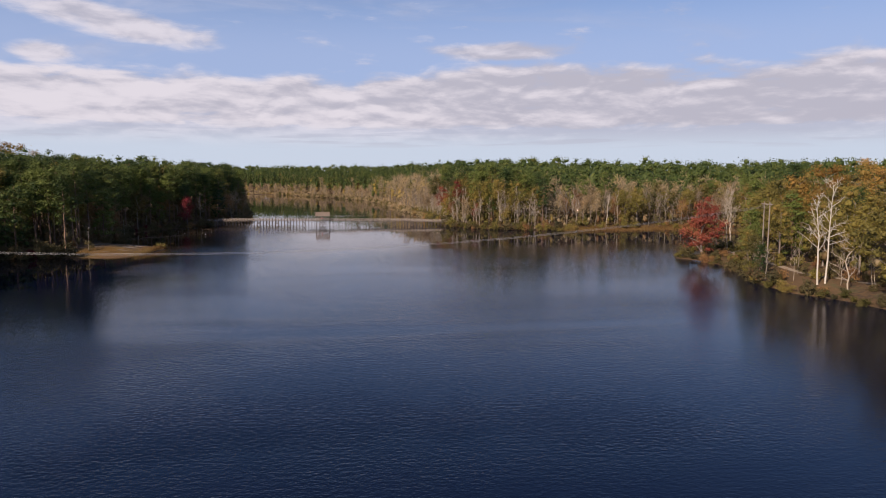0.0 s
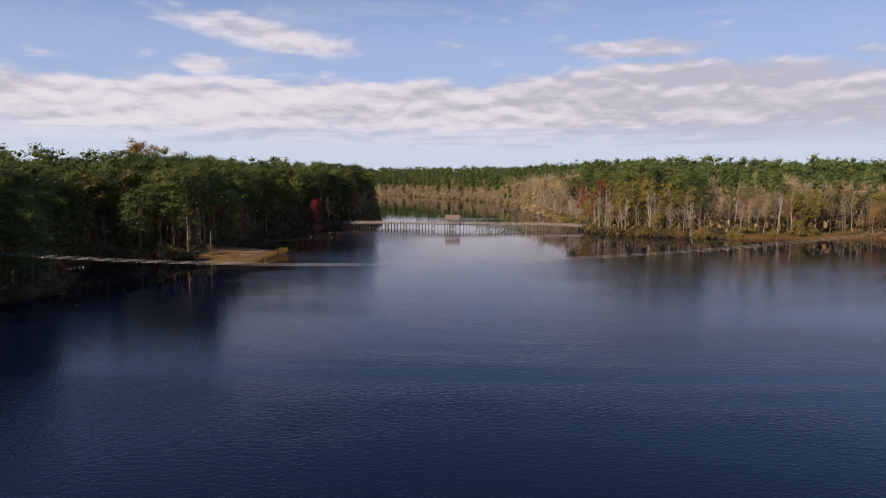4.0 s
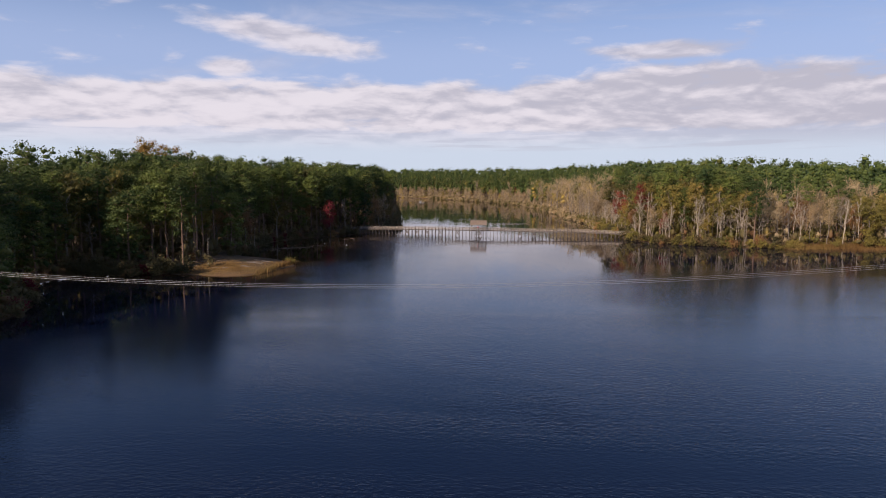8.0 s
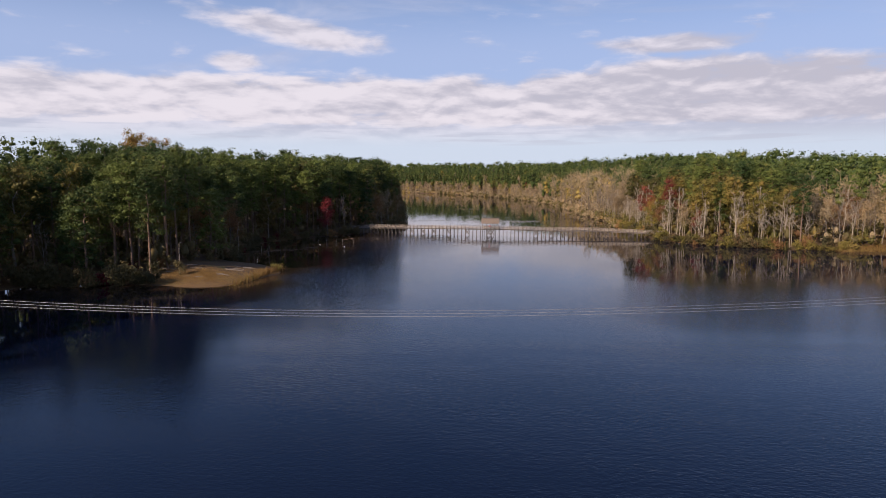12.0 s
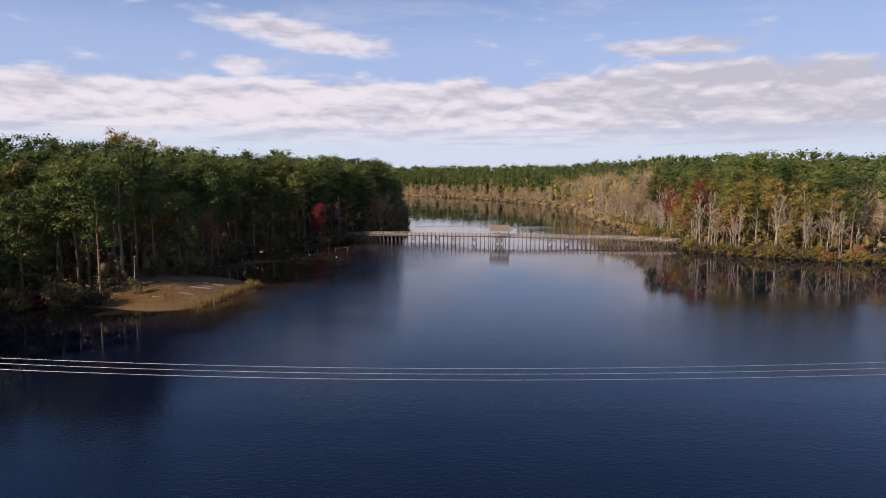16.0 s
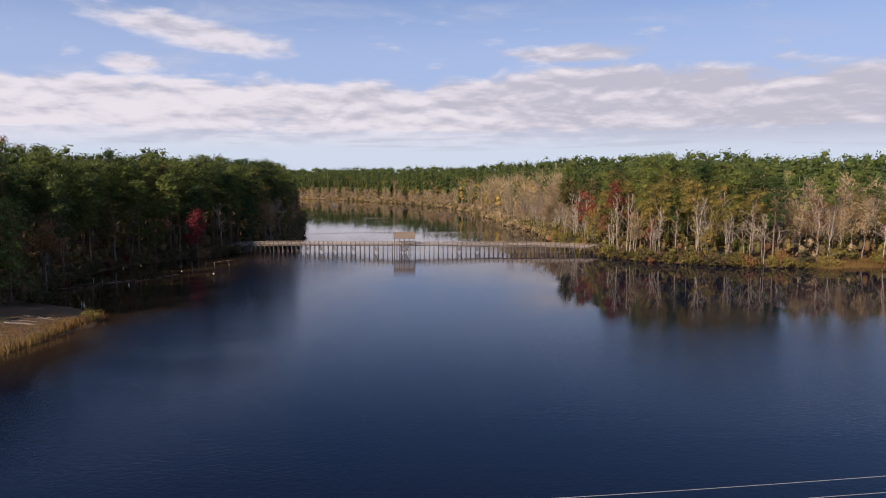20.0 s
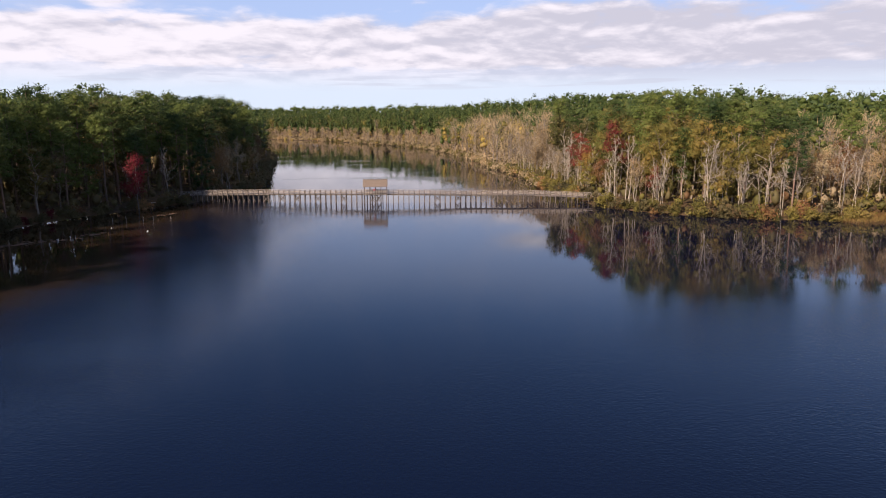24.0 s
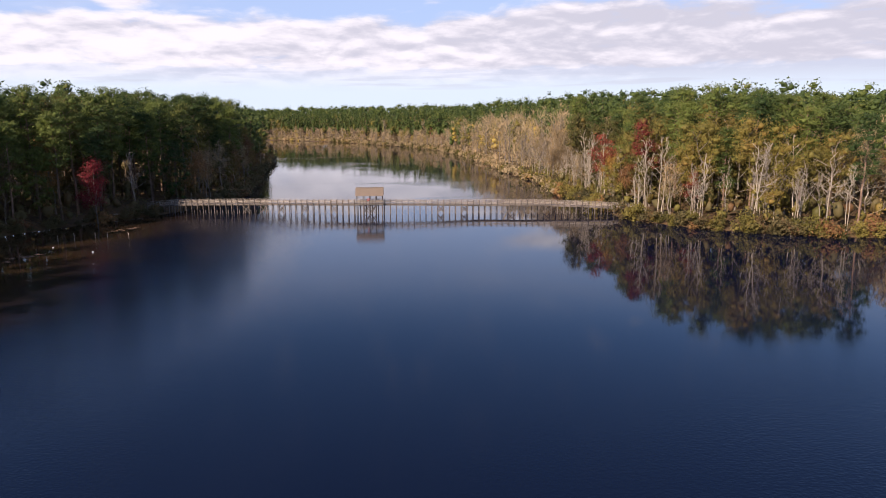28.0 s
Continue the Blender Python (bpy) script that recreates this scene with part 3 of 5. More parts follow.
def full_shape(seed, height=20.0, lobes=34, per=80, size=0.27, bough=1.6, core=0.7, **more):
    """A tree in full leaf: boughs of leaves round the limbs' ends."""
    rng = np.random.default_rng(seed)
    trunk, big, fine, ends = branches(rng, height, **more)
    picked = [ends[rng.integers(len(ends))], ends[np.argmax(ends[:, 2])]]
    while len(picked) < lobes:
        some = ends[rng.integers(len(ends), size=14)]
        gap = np.min(np.linalg.norm(some[:, None] - np.array(picked)[None], axis=2), 1)
        picked.append(some[np.argmax(gap)])
    crown = []
    for p in picked:
        r = bough * rng.uniform(0.65, 1.25)
        crown.append(tuft(p, (r * rng.uniform(0.9, 1.2), r * rng.uniform(0.9, 1.2), r * rng.uniform(0.65, 0.95)), int(per * (0.4 + 0.6 * r / bough)), size, rng, 0.95, 0.5, core))
    return joined([tubes(trunk, 6), tubes(big, 4)]), joined(crown)


def shrub_shape(seed, lobes=9, per=56, size=0.17):
    rng = np.random.default_rng(seed)
    out = []
    for k in range(lobes):
        a, r = rng.uniform(0, 6.28), rng.uniform(0, 1.3)
        s = rng.uniform(0.6, 1.05)
        out.append(tuft((math.cos(a) * r, math.sin(a) * r, rng.uniform(0.2, 1.7)), (s, s, 0.8 * s), per, size, rng, 0.9, 0.6, 0.4))
    return joined(out)


KINDS = {}


def kind(name, shapes, bark_mat, leaf_mat, own, label, category, group):
    """Prototypes of one sort of tree: meshes to be shared, and what to call each."""
    protos = []
    for trunk, crown in shapes:
        meshes = [("trunk", tri_mesh("trunk", *trunk), bark_mat), ("crown", tri_mesh("crown", *crown), leaf_mat or bark_mat)]
        for _, me, mat in meshes:
            me.materials.append(mat)
        protos.append(meshes)
    KINDS[name] = (protos, own, label, category, group)


def plant(name, x, y, height, turn, pick, label=""):
    """One tree of that kind; height is a factor on its model."""
    protos, own, text, category, group = KINDS[name]
    ob = thing(own, label or text, category, group)
    z = float(ground_height(x, y))
    ob.matrix_basis = Matrix.LocRotScale((x, y, z), Euler((0, 0, turn)), (height * 0.97, height * 0.97, height))
    for part_name, me, _ in protos[pick % len(protos)]:
        laid(part_name, me, None, ob)


kind("pine", [pine_shape(10 + k, 28, 0.26 + 0.05 * k, 4.2 + 0.3 * (k % 3)) for k in range(6)], PINE_BARK, PINE, "pine_tree",
     "tall green pine with a bare brown trunk on the bank", "pine tree", "pines of the banks")
kind("back_pine", [pine_shape(20 + k, 28, 0.46, 4.5, 19) for k in range(4)], PINE_BARK, PINE, "pine_tree",
     "tall green pine rising behind the front of the wood", "pine tree", "pines of the banks")
kind("low_pine", [pine_shape(30 + k, 20, 0.10, 4.6, 30, 92) for k in range(3)], PINE_BARK, PINE, "pine_tree",
     "green pine branched low over the water's edge", "pine tree", "pines of the banks")
kind("oak", [full_shape(50 + k, 20, 40, 132, 0.215, 1.95, 0.42, fork=0.22, spread=0.38) for k in range(5)], GREY_BARK, OLIVE, "oak_tree",
     "olive-green oak with full autumn crown on the bank", "tree", "broad-leaved trees of the banks")
kind("bare", [broad_shape(70 + k, 16, 0, fork=0.30 + 0.03 * k, spread=0.25, limbs=10, thick=0.12, stems=1 + (k % 3 == 1), rises=(0.45, 1.5), bend=0.3) for k in range(6)], PALE_BARK, None, "bare_tree",
     "pale leafless tree with slender sunlit stems", "tree", "bare trees of the banks")
kind("spreading", [broad_shape(95 + k, 13, 0, fork=0.16, spread=0.50, limbs=12, thick=0.19, rises=(0.05, 0.8), bend=0.7) for k in range(2)], PALE_BARK, None, "bare_tree",
     "pale leafless tree with long crooked spreading limbs", "tree", "bare trees of the banks")
kind("grey_bare", [broad_shape(90 + k, 18, 0, fork=0.28, spread=0.30, limbs=12, thick=0.12, rises=(0.6, 1.6)) for k in range(4)], GREY_BARK, None, "bare_tree",
     "grey leafless tree at the wood's edge", "tree", "bare trees of the banks")
kind("tan", [broad_shape(110 + k, 18, 7, 0.21, 0.8, 0.8, rises=(0.6, 1.6), fork=0.28, spread=0.32, limbs=11, thick=0.17) for k in range(4)], GREY_BARK, TAN, "broadleaf_tree",
     "nearly bare tree with thin tan autumn leaves", "tree", "broad-leaved trees of the banks")
kind("rust", [broad_shape(130 + k, 15, 9, 0.23, 0.8, 0.8, fork=0.25, spread=0.36, thick=0.18) for k in range(2)], GREY_BARK, RUST, "broadleaf_tree",
     "small tree with rust-brown autumn leaves", "tree", "broad-leaved trees of the banks")
kind("red", [full_shape(150 + k, 20, 26, 84, 0.23, 1.4, 0.3, fork=0.42, spread=0.30, thick=0.2) for k in range(2)], PALE_BARK, RED, "maple_tree",
     "maple with brick-red autumn leaves and pale stems", "maple tree", "red maples")
kind("big_red", [full_shape(155, 16, 60, 100, 0.25, 1.5, 0.42, fork=0.10, spread=0.46, limbs=15)], GREY_BARK, RED, "maple_tree",
     "full maple in brick-red autumn leaf at the point", "maple tree", "red maples")
kind("crimson", [broad_shape(160, 16, 12, 0.20, 0.8, fork=0.16, spread=0.34, thick=0.14, lean=0.02, bend=0.3)], GREY_BARK, CRIMSON, "maple_tree",
     "slim maple in crimson leaf beside the footbridge landing", "maple tree", "red maples")
kind("gold", [full_shape(170 + k, 16, 30, 84, 0.25, 1.5, 0.35, fork=0.15, spread=0.34) for k in range(2)], GREY_BARK, GOLD, "broadleaf_tree",
     "tree with golden yellow autumn leaves", "tree", "broad-leaved trees of the banks")
kind("orange", [full_shape(180 + k, 24, 46, 96, 0.28, 1.85, 0.4, fork=0.3, spread=0.34) for k in range(3)], GREY_BARK, ORANGE, "broadleaf_tree",
     "tall tree with orange-gold autumn leaves", "tree", "broad-leaved trees of the banks")
kind("sycamore", [broad_shape(191, 26, 0, fork=0.34, spread=0.24, limbs=17, thick=0.25, stems=2, rises=(0.35, 1.0), lean=0.015, bend=0.35, apart=1.1)], WHITE_BARK, None, "sycamore_tree",
     "big white-barked leafless sycamore with twin trunks", "tree", "bare trees of the banks")

SHRUBS, SHRUB_TRIS, SCRUB = [], [], [[], [], [], []]
for leaf in (SHRUB, THICKET, RUST, CRIMSON):
    shapes = [shrub_shape(200 + seed) for seed in range(4)]
    SHRUB_TRIS.append([tris for _, tris in shapes])
    row = [tri_mesh("shrub", *shape) for shape in shapes]
    for me in row:
        me.materials.append(leaf)
    SHRUBS.append(row)
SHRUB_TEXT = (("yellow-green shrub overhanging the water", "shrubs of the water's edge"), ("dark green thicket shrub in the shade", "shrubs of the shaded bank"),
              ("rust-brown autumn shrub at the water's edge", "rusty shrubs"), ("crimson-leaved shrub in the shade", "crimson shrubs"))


def shrub(sort, x, y, size, tall, turn, pick):
    if y > 333 or x > 100 and y > 215 or x < -84 and y > 205:
        # too far off to tell apart: kept for the joined scrub
        me = SHRUBS[sort][pick % 4]
        co = np.empty(3 * len(me.vertices), np.float32)
        me.vertices.foreach_get("co", co)
        c, w = math.cos(turn), math.sin(turn)
        p = co.reshape(-1, 3) * (size, size, tall)
        p = np.stack([p[:, 0] * c - p[:, 1] * w, p[:, 0] * w + p[:, 1] * c, p[:, 2]], 1) + (x, y, float(ground_height(x, y)) - 0.1)
        SCRUB[sort].append((p, SHRUB_TRIS[sort][pick % 4]))
        return
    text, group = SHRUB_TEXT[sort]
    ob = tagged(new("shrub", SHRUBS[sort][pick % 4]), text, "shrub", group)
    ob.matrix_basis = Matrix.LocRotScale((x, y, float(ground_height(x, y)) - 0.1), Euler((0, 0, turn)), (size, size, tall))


# single trees that stand out: kind, x, y, height factor
NOTED = [
    ("crimson", -70.5, 339, 1.0), ("red", 59.5, 347, 1.12), ("red", 55, 361, 1.05), ("red", 66, 329, 0.55), ("pine", 86.5, 343, 0.98), ("pine", 83, 346, 0.93),
    ("bare", 67, 326, 1.05), ("bare", 75, 318, 1.25), ("bare", 88, 314, 0.95), ("bare", 86, 313, 0.8), ("bare", 60, 334, 1.2), ("bare", 58, 337, 1.3),
    ("oak", 54.5, 353, 0.6), ("orange", 56, 357, 0.55), ("rust", 57.5, 351, 0.8), ("orange", 58, 366, 0.6),
    ("big_red", 107, 191, 1.15), ("bare", 127, 209, 1.45), ("bare", 123, 204, 1.3), ("sycamore", 104.5, 135.5, 0.92), ("spreading", 105.5, 129, 1.0), ("bare", 103, 143, 0.5), ("bare", 109, 126, 0.62), ("spreading", 90.5, 318, 1.25), ("bare", 85, 321, 1.3), ("spreading", 97, 315, 0.9), ("bare", 128, 211, 1.4),
    ("low_pine", 117, 183, 0.72), ("low_pine", 122, 188, 0.65), ("orange", 131, 168, 1.12), ("orange", 138, 160, 1.1), ("orange", 127, 176, 0.95), ("oak", 141, 172, 1.15),
    ("pine", 148, 160, 0.95), ("oak", 136, 148, 1.2), ("oak", 146, 140, 1.25), ("pine", 152, 150, 1.0), ("oak", 130, 158, 0.9), ("low_pine", 128, 165, 0.8),
    ("low_pine", 101.5, 154, 0.42), ("oak", 103, 158, 0.50), ("bare", 100.5, 150, 0.55), ("bare", 102.5, 156.5, 0.6), ("oak", 106, 166, 0.62), ("low_pine", 111, 172, 0.6),
    ("oak", 114, 164, 0.8), ("low_pine", 120, 168, 0.95), ("oak", 124, 160, 1.0), ("grey_bare", 109, 150, 0.6), ("grey_bare", 112, 140, 0.55), ("bare", 107, 133, 0.5),
    ("oak", 121, 175, 1.05), ("low_pine", 126, 152, 1.0), ("oak", 128, 144, 1.0), ("low_pine", 133, 138, 1.05), ("grey_bare", 118, 146, 0.8),
    ("gold", -15, 872, 0.9), ("crimson", 22, 780, 0.9), ("orange", -196, 432, 1.45), ("orange", -188, 438, 1.42), ("orange", -203, 440, 1.4), ("tan", -178, 445, 1.75),
    ("pine", -109, 246, 1.08), ("low_pine", -98, 232, 1.05), ("low_pine", -101, 226, 0.95), ("pine", -104, 240, 0.98),
]


def wooded(x, y, d):
    """Whether trees may stand there."""
    if x < 0 and -82 < x and 214 < y < 256:
        return False  # the open grassy spit
    if x > 0 and 118 < y < 200 and d < 17:
        return False  # the open point with its path
    if abs(y - 345) < 4 and 52 < x < 62 or abs(y - 359) < 4 and -72 < x < -58:
        return False  # the bridge's landings
    along = (x + 70) * -0.82 + (y - 230) * -0.57
    if 14 < along < 75 and abs((x + 70) * 0.57 - (y - 230) * 0.82) < 2.5:
        return False  # a clearing that opens on the spit, added to let the sun reach it
    return True


def choose(rng, x, y, d):
    """Kind and height factor of a tree from where it stands."""
    u, v = rng.uniform(), rng.uniform(0.82, 1.10)
    if x < 0 and y < 600:
        if d < 8 and y > 262:
            return ("low_pine", v) if u < 0.14 else ("pine", 0.9 * v) if u < 0.44 else ("tan", v) if u < 0.60 else ("oak", 0.9 * v) if u < 0.74 else ("rust", 1.1 * v) if u < 0.86 else ("bare", v)
        if d < 7:
            return ("low_pine", v) if u < 0.55 else ("pine", 0.9 * v) if u < 0.92 else ("grey_bare", v * 0.9) if u < 0.97 else ("rust", v)
        if d > 12:
            return ("back_pine", v) if u < 0.9 else ("oak", v * 1.2)
        return ("pine", v) if u < 0.82 else ("oak", v * 1.1) if u < 0.95 else ("rust", 1.2 * v)
    if x > 95 and y < 118:
        return ("oak", 1.15 * v) if u < 0.4 else ("pine", v) if u < 0.9 else ("orange", v)
    if x > 95 and y < 300:
        return ("oak", v) if u < 0.50 else ("back_pine", 0.9 * v) if u < 0.74 else ("orange", 0.9 * v) if u < 0.80 else ("grey_bare", v)
    if x > 100:
        if d < 22:
            return ("bare", 1.15 * v) if u < 0.18 else ("grey_bare", 0.98 * v) if u < 0.58 else ("tan", v) if u < 0.68 else ("rust", v) if u < 0.78 else ("oak", 0.9 * v)
        return ("back_pine", 0.8 * v) if u < 0.12 else ("grey_bare", 1.12 * v) if u < 0.6 else ("tan", 1.1 * v)
    if y < 400:
        if d < 5.5:
            return ("bare", v) if u < 0.66 else ("oak", 0.55 * v) if u < 0.84 else ("rust", 0.8 * v) if u < 0.92 else ("tan", 0.8 * v)
        if d < 15:
            return ("oak", 1.08 * v) if u < 0.60 else ("pine", 0.88 * v) if u < 0.92 else ("bare", 1.25 * v)
        return ("back_pine", 0.96 * v) if u < 0.75 else ("oak", 1.2 * v)
    if d < 20:
        return ("tan", 1.0 * v) if u < 0.5 else ("bare", 1.1 * v) if u < 0.75 else ("gold", 0.9 * v) if u < 0.83 else ("grey_bare", v) if u < 0.93 else ("oak", v)
    return ("back_pine", v) if u < 0.25 else ("orange", 0.9 * v) if u < 0.33 else ("tan", 1.35 * v)


def plant_woods():
    rng = np.random.default_rng(5)
    for k, (name, x, y, h) in enumerate(NOTED):
        plant(name, x, y, h, rng.uniform(0, 6.28), k)
    taken = [(x, y) for _, x, y, _ in NOTED]
    cells = [(x, y) for y in np.arange(28, 470, 5.4) for x in np.arange(-170, 235, 5.4)]
    spots = np.array(cells) + rng.uniform(-2.1, 2.1, (len(cells), 2))
    far = from_shore(spots[:, 0], spots[:, 1])
    for (x, y), d in zip(spots, far):
        depth = 15 if y < 118 else 26 if x < 0 or y > 300 else 20
        if not 1.8 < d < depth or not wooded(x, y, d) or min((x - a) ** 2 + (y - b) ** 2 for a, b in taken) < 7:
            continue
        if x > 150 and y < 225 or x < -150:
            continue
        name, h = choose(rng, x, y, d)
        plant(name, x, y, h, rng.uniform(0, 6.28), int(rng.integers(12)))
    # slender bare trees crowding the sunny bank
    for (ax, ay), (bx, by) in zip(RIGHT_BANK, RIGHT_BANK[1:]):
        if by < 300 or ay > 430 or ax > 92:
            continue
        for k in range(int(math.hypot(bx - ax, by - ay) / 3.0) + 1):
            f = rng.uniform()
            x, y = ax + (bx - ax) * f + rng.uniform(0.5, 6), ay + (by - ay) * f + rng.uniform(0.5, 6) * (1 if y < 340 else 0.2)
            if from_shore(x, y) > 0.8 and wooded(x, y, 3):
                plant("bare" if rng.uniform() < 0.88 else "tan", x, y, rng.uniform(0.5, 1.0), rng.uniform(0, 6.28), int(rng.integers(12)))
    # shrubs along the water's edge
    line = []
    for bank, side in ((RIGHT_BANK, 1), (LEFT_BANK, -1)):
        for (ax, ay), (bx, by) in zip(bank, bank[1:]):
            if by < 115 or ay > 400:
                continue
            steps = int(math.hypot(bx - ax, by - ay) / (1.45 if side > 0 and 300 < ay < 400 and ax < 105 else 1.8 if side > 0 and 114 < ay < 200 or side < 0 and 270 < ay < 360 else 3.3)) + 1
            for k in range(steps):
                f = (k + rng.uniform(0, 0.8)) / steps
                line.append((ax + (bx - ax) * f, ay + (by - ay) * f, side))
    for x, y, side in line:
        x, y = x + rng.normal() * 0.9 - side * 0.3, y + rng.normal() * 0.9 - (0.8 if side > 0 and y > 300 else 0.0)
        if side < 0 and -93 < x and 216 < y < 258 and (x > -80 or rng.uniform() < 0.82) or abs(y - 345) < 2.2 and side > 0 and x < 62 or abs(y - 359.5) < 3 and side < 0:
            continue
        if side > 0 and (128 < y < 200 and rng.uniform() < 0.05 or 105 < x and 225 < y and rng.uniform() < 0.8):
            continue
        u = rng.uniform()
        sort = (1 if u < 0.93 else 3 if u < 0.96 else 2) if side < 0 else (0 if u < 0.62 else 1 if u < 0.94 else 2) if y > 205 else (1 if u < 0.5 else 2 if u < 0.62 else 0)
        s = rng.uniform(0.55, 1.5) * (1.2 if side > 0 and y > 300 else 1.0)
        shrub(sort, x, y, s, s * rng.uniform(0.8, 1.35), rng.uniform(0, 6.28), int(rng.integers(4)))
    # a marshy fringe of yellow-green bushes round the cove
    for k in range(46):
        x, y = rng.uniform(108, 182), rng.uniform(305, 322)
        if from_shore(x, y) > 1.0:
            s = rng.uniform(0.7, 1.4)
            shrub(0 if rng.uniform() < 0.75 else 2, x, y, s, s * rng.uniform(0.6, 1.0), rng.uniform(0, 6.28), int(rng.integers(4)))
    # low growth scattered over the open point
    for k in range(70):
        x, y = rng.uniform(97, 124), rng.uniform(122, 200)
        if from_shore(x, y) > 0.6:
            u, s = rng.uniform(), rng.uniform(0.5, 1.25)
            shrub(1 if u < 0.5 else 0 if u < 0.86 else 2, x, y, s, s * rng.uniform(0.7, 1.5), rng.uniform(0, 6.28), int(rng.integers(4)))


plant_woods()


def far_tree(rng, x, y, z, height, sort):
    """A simple far tree: a stem and a crown of a few boughs or, where bare, of upward twigs."""
    stem = tubes([[x, y, z - 1, x, y, z + 0.85 * height, 0.22, 0.06]], 3)
    out = []
    if sort == "pine":
        for k in range(6):
            f = (0.5, 0.62, 0.7, 0.8, 0.88, 0.96)[k] + rng.uniform(-0.05, 0.03)
            r = 3.4 * (1.28 - f) * rng.uniform(0.8, 1.25) + 1.1
            a, q = rng.uniform(0, 6.28), rng.uniform(0.4, 2.4) * (1.15 - f) * 1.6
            out.append(tuft((x + q * math.cos(a), y + q * math.sin(a), z + f * height), (r, r, 0.75 * r), 36, 0.5, rng, 0.9, 0.45, 0.5))
        out.append(tuft((x, y, z + 0.40 * height), (2.4, 2.4, 0.22 * height), 26, 0.55, rng, 0.9, 0.45, 0.7))
    elif sort == "canopy":
        for k in range(3):
            a, q, r = rng.uniform(0, 6.28), rng.uniform(0, 5), rng.uniform(2.6, 4.6)
            out.append(tuft((x + q * math.cos(a), y + q * math.sin(a), z + height * rng.uniform(0.74, 0.96)), (r, r, 0.8 * r), 30, 0.74, rng, 0.9, 0.5, 0.55))
        out.append(tuft((x, y, z + 0.45 * height), (6, 6, 0.4 * height), 24, 1.0, rng, 0.5, 0.5, 0.95))
    elif sort == "full":
        for k in range(6):
            f = rng.uniform(0.35, 0.92)
            r = height * 0.16 * rng.uniform(0.7, 1.2)
            a, q = rng.uniform(0, 6.28), rng.uniform(0.5, 2.8)
            out.append(tuft((x + q * math.cos(a), y + q * math.sin(a), z + f * height), (r, r, 0.85 * r), 46, 0.36, rng, 0.9, 0.5, 0.45))
    else:
        m = 84
        f, a = rng.uniform(0.22, 0.9, m), rng.uniform(0, 6.28, m)
        q = height * 0.17 * rng.uniform(0.1, 1.0, m) * np.sqrt(np.clip(1.15 - f, 0, 1))
        base = np.stack([x + q * np.cos(a), y + q * np.sin(a), z + f * height], 1)
        way = np.stack([np.cos(a) * 0.5, np.sin(a) * 0.5, np.ones(m)], 1) + rng.normal(size=(m, 3)) * 0.42
        tip = base + way * (height * rng.uniform(0.05, 0.13, m))[:, None]
        flat = rng.normal(size=(m, 3)) * [1, 1, 0.2]
        w = np.cross(way, flat)
        w *= (rng.uniform(0.06, 0.20, m) / (np.linalg.norm(w, axis=1) + 1e-6))[:, None]
        out.append((np.stack([base - w, base + w, tip], 1).reshape(-1, 3), np.arange(3 * m).reshape(-1, 3)))
        for k in range(3):
            r = height * 0.15 * rng.uniform(0.7, 1.2)
            g, b = rng.uniform(0, 6.28), rng.uniform(0, 2.4)
            out.append(clump((x + b * math.cos(g), y + b * math.sin(g), z + rng.uniform(0.4, 0.85) * height), (r, r, 1.3 * r), 26, 0.40, rng, 0.9, 0.4))
        limbs = []
        for k in range(8):
            f, a, q = rng.uniform(0.2, 0.7), rng.uniform(0, 6.28), height * rng.uniform(0.08, 0.18)
            limbs.append([x, y, z + f * height, x + q * math.cos(a), y + q * math.sin(a), z + f * height + height * rng.uniform(0.18, 0.32), 0.10, 0.03])
        stem = joined([stem, tubes(limbs, 3)])
    return stem, joined(out)


